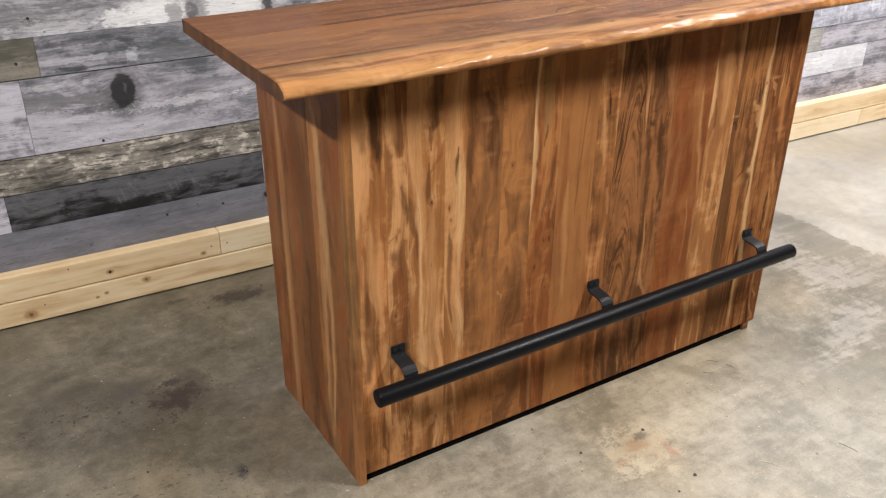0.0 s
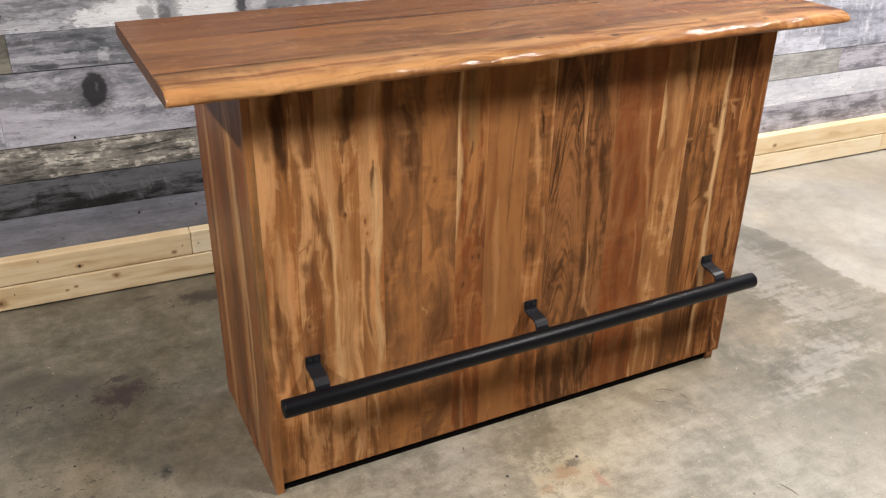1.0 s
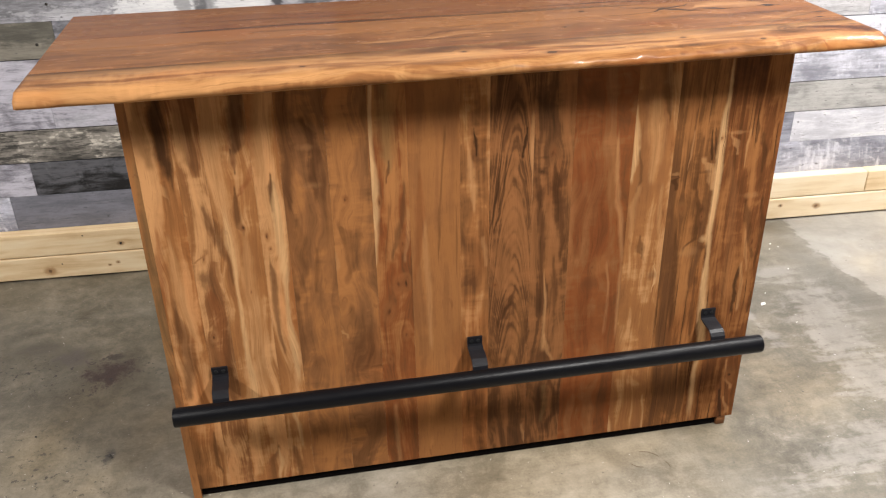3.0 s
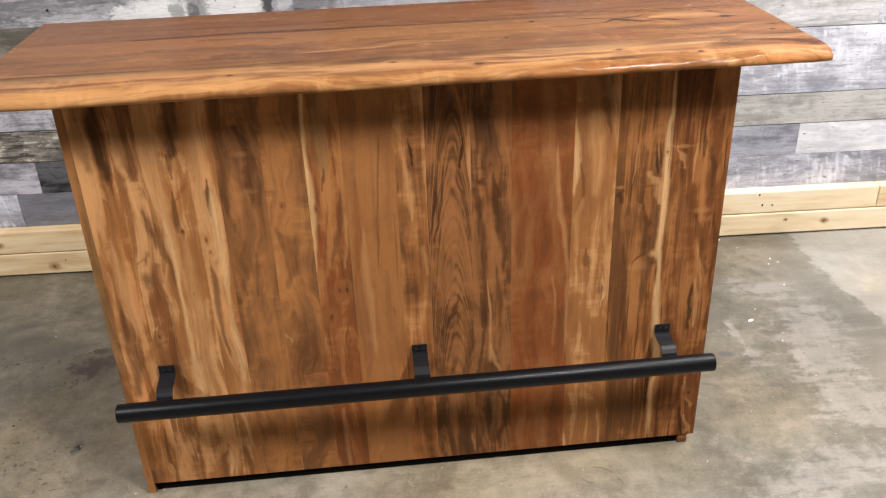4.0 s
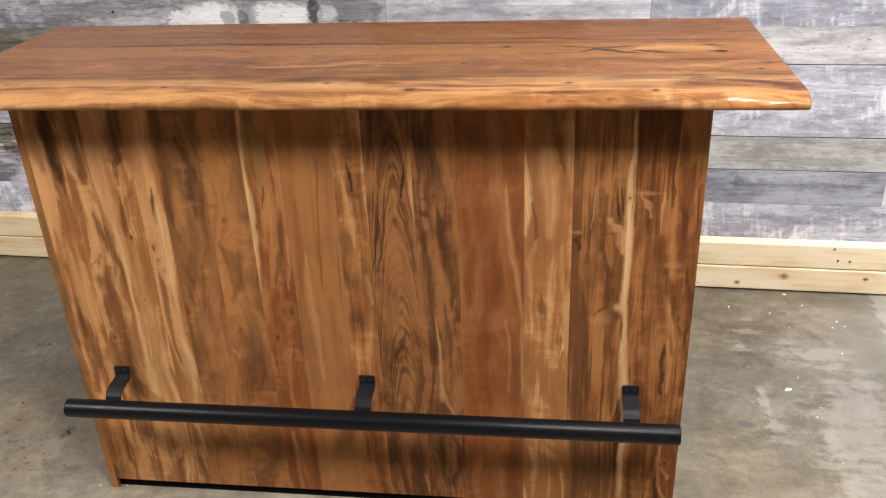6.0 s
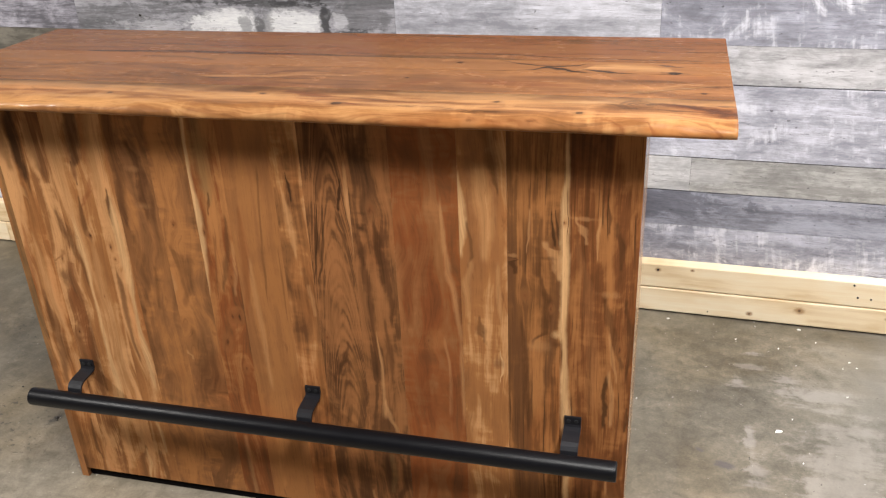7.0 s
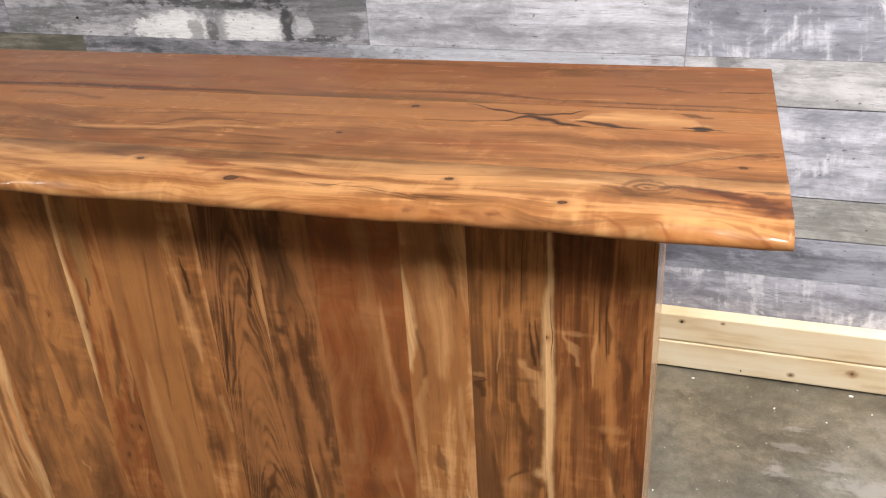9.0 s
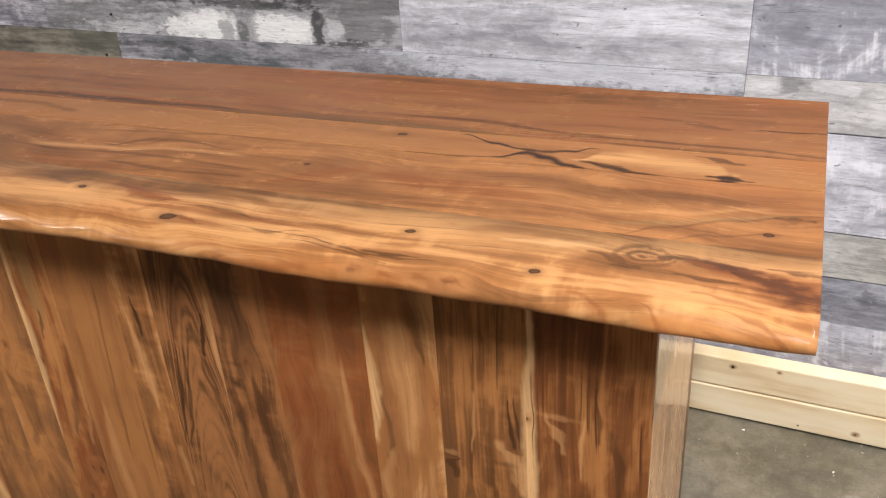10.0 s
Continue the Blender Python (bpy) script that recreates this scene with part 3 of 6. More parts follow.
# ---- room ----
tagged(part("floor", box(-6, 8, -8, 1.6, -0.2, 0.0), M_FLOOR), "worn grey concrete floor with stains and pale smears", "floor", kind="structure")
tagged(part("wall_south", box(-6, 8, -8.2, -8, 0, CEIL), M_PLASTER), "plain grey painted wall", "wall", kind="structure")
tagged(part("wall_west", box(-6.2, -6, -8, 1.6, 0, CEIL), M_PLASTER), "plain grey painted wall", "wall", kind="structure")
tagged(part("wall_east", box(8, 8.2, -8, 1.6, 0, CEIL), M_PLASTER), "plain grey painted wall", "wall", kind="structure")
tagged(part("ceiling", box(-6.2, 8.2, -8.2, 1.8, CEIL, CEIL + 0.2), M_CEIL), "plain grey ceiling", "ceiling", kind="structure")

for sx, sy, reach, watts in STRIPS:
    lamp = tagged(empty("ceiling_light", pose(sx, sy, CEIL, 0, 0, 90)), "long white ceiling strip light, lit", "lamp", "ceiling strip lights")
    part("housing", box(-reach - 0.02, reach + 0.02, -0.11, 0.11, -0.06, 0.0, 0.006), M_HOUSING, lamp)
    part("diffuser", box(-reach, reach, -0.09, 0.09, -0.075, -0.062, 0.004), M_TUBE, lamp, "glowing white diffuser")
    light = bpy.data.lights.new("strip_light", "AREA")
    light.shape, light.size, light.size_y, light.energy, light.color = "RECTANGLE", 2 * reach, 0.2, watts, (1.0, 0.972, 0.94)
    ob = new("strip_light", light)
    ob.matrix_basis = pose(sx, sy, CEIL - 0.085, 0, 0, 90)

# ---- the plank wall, turned a little to the counter ----
WALL = pose(0, 1.237, 0, 0, 0, -2.462)
wall = tagged(part("wall_north", box(-6.5, 8.5, 0.012, 0.2, 0, CEIL), M_HOLE), "wall clad with weathered grey barn-wood planks", "wall", kind="structure")
wall.matrix_basis = WALL
GREY = {}
GREY["pale"] = greywood("pale_barn_board", (0.405, 0.39, 0.445), (0.125, 0.120, 0.140), 1.1)
GREY["knotty"] = greywood("knotty_barn_board", (0.39, 0.375, 0.425), (0.095, 0.091, 0.103), 1.15, knots=((0.284, 0.165, 0.050), (1.7, 0.06, 0.02)))
GREY["blue"] = greywood("blue_grey_board", (0.185, 0.186, 0.22), (0.085, 0.086, 0.102), 0.5)
GREY["coal"] = greywood("charcoal_board", (0.080, 0.080, 0.089), (0.007, 0.007, 0.008), 1.2, "coal")
GREY["worn"] = greywood("worn_beige_board", (0.22, 0.20, 0.175), (0.05, 0.046, 0.041), 1.0, "worn")
GREY["beige"] = greywood("beige_board", (0.20, 0.182, 0.15), (0.06, 0.054, 0.045), 0.8)
GREY["saw"] = greywood("saw_marked_board", (0.44, 0.445, 0.525), (0.19, 0.192, 0.235), 0.8, "saw")
GREY["drip"] = greywood("drip_marked_board", (0.28, 0.275, 0.30), (0.08, 0.08, 0.086), 1.1, "drip")
GREY["speck"] = greywood("speckled_board", (0.60, 0.60, 0.66), (0.28, 0.28, 0.315), 0.8, "speck")
GREY["slate"] = greywood("slate_board", (0.32, 0.327, 0.39), (0.10, 0.102, 0.125), 0.9)
GREY["wash"] = greywood("white_washed_board", (0.55, 0.55, 0.625), (0.25, 0.252, 0.30), 0.8, "cloud")
GREY["frost"] = greywood("frosted_board", (0.37, 0.372, 0.44), (0.18, 0.181, 0.215), 0.7, "cloud")
GREY["white"] = greywood("whitened_board", (0.70, 0.70, 0.76), (0.46, 0.46, 0.51), 0.7)
GREY["warm"] = greywood("warm_grey_board", (0.47, 0.46, 0.46), (0.18, 0.176, 0.178), 0.9)
GREY["knotty_marked"] = greywood("knotty_barn_board", (0.35, 0.335, 0.38), (0.085, 0.091, 0.103), 0.9, knots=((0.284, 0.165, 0.050), (1.7, 0.06, 0.02)), marks=(((0.17, 0.168, 0.18), 0.75, 0.121, 0.156, 0.172, 0.0245, 1.2), ((0.045, 0.045, 0.048), 0.45, 0.221, 0.118, 0.073, 0.0105, 1.3), ((0.56, 0.545, 0.60), 0.5, 0.283, 0.025, 0.305, 0.0330, 0.8), ((0.56, 0.545, 0.60), 0.5, 0.094, 0.094, 0.110, 0.0090, 1.6), ((0.70, 0.68, 0.72), 0.5, 0.499, 0.105, 0.135, 0.0090, 2.2), ((0.70, 0.68, 0.72), 0.45, 0.678, 0.109, 0.057, 0.0095, 2.2), ((0.17, 0.168, 0.18), 0.45, 0.514, 0.148, 0.162, 0.0180, 0.9), ((0.68, 0.67, 0.71), 0.4, 0.098, 0.204, 0.092, 0.0105, 1),))
GREY["beige_marked"] = greywood("beige_board", (0.20, 0.182, 0.15), (0.06, 0.054, 0.045), 0.8, marks=(((0.09, 0.085, 0.07), 0.6, 1.157, 0.085, 0.100, 0.0390, 0.5),))
GREY["drip_marked"] = greywood("drip_marked_board", (0.34, 0.333, 0.365), (0.10, 0.10, 0.108), 1.0, marks=(((0.80, 0.79, 0.83), 0.95, 0.629, 0.035, 0.102, 0.0490, 0.5), ((0.80, 0.79, 0.83), 0.95, 0.860, 0.037, 0.114, 0.0475, 0.5), ((0.022, 0.022, 0.024), 0.7, 0.765, 0.101, 0.223, 0.0110, 1.5), ((0.022, 0.022, 0.024), 0.75, 0.732, 0.024, 0.018, 0.0390, 0.7), ((0.17, 0.168, 0.18), 0.6, 0.747, 0.044, 0.034, 0.0640, 1), ((0.022, 0.022, 0.024), 0.85, 0.975, 0.047, 0.019, 0.0615, 0.7), ((0.022, 0.022, 0.024), 0.7, 0.937, 0.108, 0.039, 0.0185, 1), ((0.17, 0.168, 0.18), 0.7, 1.112, 0.076, 0.101, 0.0750, 0.8), ((0.022, 0.022, 0.024), 0.6, 1.071, 0.011, 0.069, 0.0090, 1.5), ((0.68, 0.67, 0.71), 0.6, 1.027, 0.042, 0.025, 0.0245, 0.9), ((0.17, 0.168, 0.18), 0.5, 0.106, 0.057, 0.316, 0.0315, 1.2), ((0.68, 0.67, 0.71), 0.45, 0.342, 0.017, 0.149, 0.0235, 1.2), ((0.78, 0.77, 0.81), 0.9, 0.578, 0.026, 0.115, 0.0300, 0.6), ((0.17, 0.168, 0.18), 0.6, 0.679, 0.024, 0.021, 0.0405, 0.8),))
GREY["slate_marked"] = greywood("slate_board", (0.32, 0.327, 0.39), (0.13, 0.132, 0.16), 0.8, marks=(((0.13, 0.132, 0.165), 0.75, 0.516, 0.078, 0.160, 0.0460, 0.6), ((0.11, 0.112, 0.14), 0.6, 0.763, 0.087, 0.018, 0.0220, 0.9), ((0.46, 0.465, 0.54), 0.6, 0.942, 0.108, 0.183, 0.0255, 0.8),))
GREY["chalk_marked"] = greywood("chalky_board", (0.52, 0.51, 0.53), (0.25, 0.243, 0.255), 0.8, marks=(((0.17, 0.168, 0.18), 0.6, 0.092, 0.100, 0.024, 0.0210, 0.7), ((0.68, 0.67, 0.71), 0.6, 0.192, 0.107, 0.046, 0.0180, 0.7), ((0.68, 0.67, 0.71), 0.5, 0.037, 0.096, 0.037, 0.0185, 0.8),))
GREY["streaky_marked"] = greywood("streaky_board", (0.28, 0.272, 0.305), (0.08, 0.088, 0.10), 1.1, marks=(((0.50, 0.485, 0.53), 0.6, 0.089, 0.039, 0.124, 0.0100, 0.9), ((0.045, 0.045, 0.048), 0.6, 0.148, 0.013, 0.095, 0.0050, 1.4), ((0.045, 0.045, 0.048), 0.45, 0.106, 0.090, 0.154, 0.0095, 1.6), ((0.17, 0.168, 0.18), 0.5, 0.412, 0.019, 0.121, 0.0280, 1), ((0.55, 0.545, 0.58), 0.6, 0.263, 0.034, 0.019, 0.0170, 0.8), ((0.60, 0.61, 0.68), 0.8, 1.368, 0.106, 0.479, 0.0430, 0.6), ((0.17, 0.168, 0.18), 0.35, 0.832, 0.087, 0.207, 0.0185, 1),))
GREY["warm_marked"] = greywood("warm_grey_board", (0.42, 0.41, 0.40), (0.20, 0.195, 0.19), 0.8, marks=(((0.56, 0.55, 0.56), 0.6, 0.051, 0.063, 0.081, 0.0360, 0.8), ((0.30, 0.29, 0.28), 0.5, 0.401, 0.035, 0.181, 0.0175, 1),))
GREY["ash"] = greywood("ash_board", (0.60, 0.59, 0.60), (0.34, 0.335, 0.34), 0.8, knots=((0.10, 0.035, 0.012),))
# bottom and top of each course; the joints along it and the board after each
COURSES = []


def course(z0, z1, *boards):
    COURSES.append((z0, z1, boards))


course(0.10, 0.305, (-6.4, "pale"), (-1.87, "saw"), (-0.652, "blue"), (0.57, "slate"), (1.0, "saw"), (2.62, "pale"), (3.84, "blue"), (5.06, "slate"))
course(0.305, 0.425, (-6.4, "slate"), (-1.78, "pale"), (-0.56, "coal"), (0.254, "pale"), (0.96, "slate_marked"), (2.179, "white"), (3.4, "pale"), (4.62, "coal"))
course(0.425, 0.540, (-6.4, "warm"), (-1.55, "worn"), (0.62, "pale"), (1.26, "ash"), (1.525, "warm_marked"), (3.05, "pale"), (4.27, "worn"))
course(0.540, 0.775, (-6.4, "slate"), (-1.66, "pale"), (-0.447, "knotty_marked"), (0.773, "pale"), (1.2, "wash"), (2.9, "saw"), (4.1, "pale"))
course(0.775, 0.893, (-6.4, "pale"), (-1.6, "beige_marked"), (-0.385, "streaky_marked"), (1.402, "chalk_marked"), (2.393, "wash"), (3.61, "slate"), (4.8, "pale"))
course(0.893, 1.128, (-6.4, "wash"), (-1.87, "pale"), (-0.653, "drip_marked"), (0.567, "speck"), (1.402, "frost"), (2.62, "pale"), (3.84, "wash"))
course(1.128, 1.246, (-6.4, "slate"), (-1.2, "warm"), (0.0, "coal"), (1.2, "pale"), (2.4, "worn"), (3.6, "saw"))
course(1.246, 1.363, (-6.4, "pale"), (-0.7, "saw"), (0.5, "beige"), (1.7, "slate"), (2.9, "wash"))
course(1.363, 1.598, (-6.4, "drip"), (-1.0, "knotty"), (0.2, "speck"), (1.5, "pale"), (2.7, "slate"))
course(1.598, 1.716, (-6.4, "warm"), (-0.4, "coal"), (0.8, "pale"), (2.0, "saw"))
course(1.716, 1.951, (-6.4, "wash"), (-1.1, "pale"), (0.1, "slate"), (1.3, "drip"), (2.5, "pale"))
course(1.951, 2.45, (-6.4, "pale"), (-0.6, "warm"), (0.6, "speck"), (1.8, "slate"), (3.0, "pale"))
course(2.45, 3.4, (-6.4, "slate"), (-0.9, "pale"), (0.3, "wash"), (1.5, "warm"), (2.7, "pale"))
GAP = 0.0012
for z0, z1, boards in COURSES:
    low, high = (0.0018 if z in (0.425, 0.54, 0.775, 1.128) else 0.0005 for z in (z0, z1))
    for i, (u0, key) in enumerate(boards):
        u1 = boards[i + 1][0] if i + 1 < len(boards) else 8.4
        proud = random.uniform(0.0, 0.0015)
        bm = box(GAP / 3, u1 - u0 - GAP / 3, -0.0015 + proud, 0.012, low, z1 - z0 - high, 0.0005)
        ob = part("plank", bm, GREY[key], wall)
        ob.matrix_basis = pose(u0, 0, z0)

# ---- the two stacked timbers along the wall's foot ----
base = tagged(empty("baseboard", WALL), "two stacked raw pine timbers along the wall's foot", "baseboard", kind="structure")
for z0, z1, joints in ((0.006, 0.0915, (-6.3, -1.2, 0.9, 3.4, 8.3)), (0.0945, 0.181, (-6.3, -2.3, 0.062, 2.5, 4.9, 8.3))):
    for i in range(len(joints) - 1):
        part("timber", box(joints[i] + 0.0008, joints[i + 1] - 0.0008, -0.050 - random.uniform(0, 0.0015), -0.0035, z0, z1, 0.004), M_PINE[(i + (z0 > 0.05) * 2) % 4], base)


def nail_hole(u, z, r=0.004):
    part("nail_head", rod((u, -0.0530, z), (u, -0.050, z), r, 10), M_HOLE, base)


for u, z, r in ((-0.308, 0.124, 0.006), (-0.43, 0.165, 0.003), (0.03, 0.135, 0.003), (0.085, 0.135, 0.003), (1.451, 0.160, 0.005), (2.046, 0.170, 0.0045), (2.062, 0.128, 0.0045), (2.10, 0.126, 0.004), (1.62, 0.022, 0.003), (2.16, 0.062, 0.004), (-0.52, 0.06, 0.003)):
    nail_hole(u, z, r * 0.75)

# ---- the bar counter ----
bar = tagged(empty("bar_counter"), "acacia bar counter with live-edge top and black foot rail", "bar counter")
LEN, DEEP, TOP, UNDER = 1.406, 0.485, 1.067, 1.036

K = dict
FRONT = []
MARKED = []


def front_plank(x0, x1, **options):
    FRONT.append((x0, x1, {"contrast": 0.8, "mottle": 0.75, "streak": 0.2, "flecks": 0.35, "spec": 0.03, "coat": 0.0, **options, "streaks": [], "spots": [], "knots": []}))
    MARKED.append(FRONT[-1][2])


def streak(tone, strength, ragged, *way):
    """A band of another colour on the newest board, along points (across, along, half width)."""
    MARKED[-1]["streaks"].append((tone, strength, ragged, *way))


def spot(tone, strength, across, along, ra, rl):
    MARKED[-1]["spots"].append((tone, strength, across, along, ra, rl))


def knot(across, along, radius):
    MARKED[-1]["knots"].append((across, along, radius))


# from x, to x, options
front_plank(0.0185, 0.092, tones=(BROWN, GOLD, PALE), base=0.6)
streak(INK, 0.85, 0.35, (0.078, 0.828, 0.0037), (0.075, 0.866, 0.0098), (0.069, 0.904, 0.0160), (0.068, 0.971, 0.0172), (0.075, 1.035, 0.0098))
streak(BROWN, 0.5, 0.35, (0.043, 0.880, 0.0098), (0.035, 0.941, 0.0172), (0.045, 1.030, 0.0172))
streak(PALE, 0.6, 0.35, (0.068, 0.800, 0.0012), (0.059, 0.822, 0.0074), (0.052, 0.852, 0.0012))
streak(GOLD, 0.6, 0.35, (0.066, 0.639, 0.0049), (0.066, 0.695, 0.0172), (0.069, 0.763, 0.0197), (0.075, 0.841, 0.0049))
streak(PALE, 0.75, 0.35, (0.080, 0.439, 0.0049), (0.066, 0.493, 0.0123), (0.057, 0.553, 0.0172), (0.053, 0.626, 0.0123), (0.053, 0.716, 0.0037))
streak(RED, 0.6, 0.35, (0.011, 0.495, 0.0037), (0.013, 0.525, 0.0098), (0.017, 0.598, 0.0172), (0.035, 0.737, 0.0037))
streak(BROWN, 0.75, 0.35, (0.035, 0.304, 0.0098), (0.050, 0.416, 0.0197), (0.043, 0.479, 0.0197), (0.038, 0.539, 0.0037))
streak(BROWN, 0.8, 0.35, (0.018, 0.032, 0.0148), (0.016, 0.060, 0.0172), (0.009, 0.093, 0.0037))
streak(BROWN, 0.7, 0.35, (0.078, 0.080, 0.0025), (0.071, 0.104, 0.0049), (0.073, 0.157, 0.0062), (0.073, 0.192, 0.0025))
knot(0.012, 0.464, 0.0052)
front_plank(0.092, 0.148, tones=(BROWN, TAN, PALE), base=0.62)
streak(BROWN, 0.55, 0.35, (0.130, 0.852, 0.0037), (0.121, 0.890, 0.0123), (0.115, 0.939, 0.0221), (0.123, 1.028, 0.0221))
streak(GOLD, 0.7, 0.35, (0.087, 0.653, 0.0049), (0.090, 0.694, 0.0148), (0.093, 0.762, 0.0197), (0.090, 0.827, 0.0123), (0.092, 0.891, 0.0074))
streak(PALE, 0.75, 0.35, (0.080, 0.439, 0.0049), (0.066, 0.493, 0.0123), (0.057, 0.553, 0.0172), (0.053, 0.626, 0.0123))
streak(BROWN, 0.8, 0.35, (0.083, 0.538, 0.0037), (0.085, 0.582, 0.0086), (0.085, 0.625, 0.0062), (0.087, 0.667, 0.0025))
spot(BROWN, 0.75, 0.112, 0.612, 0.0185, 0.0238)
streak(TAN, 0.7, 0.35, (0.140, 0.609, 0.0062), (0.138, 0.649, 0.0062), (0.097, 0.650, 0.0037), (0.122, 0.670, 0.0049))
streak(BROWN, 0.65, 0.35, (0.160, 0.665, 0.0074), (0.148, 0.706, 0.0111), (0.137, 0.741, 0.0098), (0.132, 0.774, 0.0049))
streak(RED, 0.5, 0.35, (0.128, 0.382, 0.0123), (0.130, 0.461, 0.0172), (0.123, 0.536, 0.0172), (0.115, 0.588, 0.0049))
streak(BROWN, 0.6, 0.35, (0.129, 0.284, 0.0197), (0.138, 0.366, 0.0197), (0.146, 0.445, 0.0160), (0.150, 0.528, 0.0037))
streak(BROWN, 0.6, 0.35, (0.046, 0.304, 0.0098), (0.056, 0.416, 0.0148), (0.053, 0.463, 0.0172), (0.037, 0.509, 0.0049))
knot(0.117, 0.658, 0.0039)
knot(0.111, 0.461, 0.0052)
knot(0.089, 0.130, 0.0052)
front_plank(0.148, 0.24, tones=(TAN, GOLD, PALE), base=0.58, threads=0.25)
streak(PALE, 0.85, 0.35, (0.181, 0.607, 0.0074), (0.182, 0.678, 0.0111), (0.175, 0.740, 0.0160), (0.167, 0.799, 0.0172), (0.160, 0.864, 0.0234), (0.164, 0.926, 0.0271), (0.178, 1.032, 0.0221))
streak(UMBER, 0.85, 0.35, (0.204, 0.881, 0.0062), (0.213, 0.909, 0.0172), (0.218, 0.948, 0.0234), (0.230, 1.031, 0.0209))
streak(UMBER, 0.8, 0.35, (0.204, 0.852, 0.0025), (0.203, 0.869, 0.0062), (0.200, 0.888, 0.0025))
streak(RED, 0.6, 0.35, (0.202, 0.792, 0.0025), (0.212, 0.805, 0.0062), (0.231, 0.836, 0.0086), (0.245, 0.874, 0.0074), (0.252, 0.908, 0.0037))
streak(BROWN, 0.75, 0.35, (0.207, 0.716, 0.0025), (0.201, 0.729, 0.0074), (0.198, 0.752, 0.0098), (0.198, 0.785, 0.0049), (0.199, 0.809, 0.0025))
streak(BROWN, 0.7, 0.35, (0.167, 0.594, 0.0037), (0.165, 0.636, 0.0062), (0.156, 0.679, 0.0098), (0.146, 0.727, 0.0135), (0.133, 0.767, 0.0074))
streak(CREAM, 0.8, 0.35, (0.184, 0.249, 0.0074), (0.182, 0.316, 0.0098), (0.177, 0.397, 0.0074), (0.175, 0.505, 0.0062), (0.174, 0.572, 0.0049), (0.174, 0.636, 0.0062), (0.171, 0.692, 0.0098), (0.171, 0.760, 0.0062))
streak(PALE, 0.6, 0.35, (0.206, 0.298, 0.0148), (0.205, 0.411, 0.0197), (0.203, 0.504, 0.0221), (0.200, 0.593, 0.0172), (0.208, 0.705, 0.0062))
streak(RED, 0.4, 0.35, (0.135, 0.445, 0.0123), (0.133, 0.529, 0.0123), (0.131, 0.595, 0.0074))
knot(0.206, 0.725, 0.0052)
knot(0.202, 0.866, 0.0065)
knot(0.204, 0.566, 0.0026)
streak(BROWN, 0.6, 0.7, (0.197, 0.039, 0.0098), (0.200, 0.087, 0.0123), (0.218, 0.126, 0.0049))
streak(CREAM, 0.7, 0.35, (0.212, 0.039, 0.0049), (0.222, 0.081, 0.0062), (0.219, 0.117, 0.0025))
streak(RED, 0.7, 0.6, (0.241, 0.038, 0.0098), (0.249, 0.074, 0.0148), (0.246, 0.107, 0.0049))
front_plank(0.24, 0.296, tones=(TAN, GOLD, PALE), base=0.57)
streak(PALE, 0.8, 0.35, (0.265, 0.770, 0.0098), (0.262, 0.835, 0.0172), (0.262, 0.886, 0.0197), (0.269, 0.947, 0.0221), (0.275, 1.029, 0.0197))
streak(RED, 0.5, 0.35, (0.231, 0.804, 0.0037), (0.233, 0.830, 0.0086), (0.232, 0.862, 0.0037))
streak(UMBER, 0.85, 0.7, (0.273, 0.762, 0.0037), (0.275, 0.788, 0.0086), (0.275, 0.809, 0.0086), (0.276, 0.832, 0.0025))
streak(CREAM, 0.85, 0.35, (0.282, 0.312, 0.0074), (0.283, 0.409, 0.0098), (0.280, 0.502, 0.0062), (0.280, 0.561, 0.0062), (0.281, 0.619, 0.0098), (0.280, 0.689, 0.0123), (0.279, 0.750, 0.0111), (0.280, 0.822, 0.0037))
streak(BROWN, 0.7, 0.35, (0.263, 0.406, 0.0037), (0.256, 0.457, 0.0062), (0.253, 0.532, 0.0086), (0.257, 0.598, 0.0086), (0.253, 0.634, 0.0025))
streak(PALE, 0.6, 0.35, (0.221, 0.411, 0.0123), (0.219, 0.503, 0.0172), (0.218, 0.577, 0.0172), (0.219, 0.649, 0.0148), (0.219, 0.731, 0.0098))
knot(0.252, 0.697, 0.0052)
knot(0.256, 0.666, 0.0039)
streak(CREAM, 0.6, 0.35, (0.277, 0.133, 0.0037), (0.272, 0.186, 0.0062), (0.262, 0.229, 0.0049))
streak(BROWN, 0.6, 0.7, (0.263, 0.037, 0.0074), (0.261, 0.079, 0.0098), (0.255, 0.116, 0.0074))
front_plank(0.296, 0.392, tones=(BROWN, (0.215, 0.094, 0.037), GOLD), base=0.58, fine=0.8, curl=0.8, warp=0.05)
streak(UMBER, 0.7, 0.35, (0.308, 0.756, 0.0049), (0.307, 0.808, 0.0123), (0.313, 0.872, 0.0148), (0.309, 0.934, 0.0148), (0.313, 1.022, 0.0148))
streak(UMBER, 0.75, 0.6, (0.362, 0.778, 0.0049), (0.358, 0.820, 0.0111), (0.364, 0.870, 0.0135), (0.359, 0.910, 0.0111), (0.345, 0.945, 0.0074))
spot(PALE, 0.30, 0.348, 0.892, 0.0174, 0.0074)
spot(PALE, 0.25, 0.355, 0.806, 0.0198, 0.0074)
streak(TAN, 0.7, 0.35, (0.300, 0.618, 0.0098), (0.301, 0.674, 0.0123), (0.304, 0.742, 0.0074))
spot(UMBER, 0.6, 0.302, 0.541, 0.0123, 0.0140)
streak(BROWN, 0.6, 0.35, (0.346, 0.559, 0.0049), (0.351, 0.609, 0.0062), (0.355, 0.652, 0.0037))
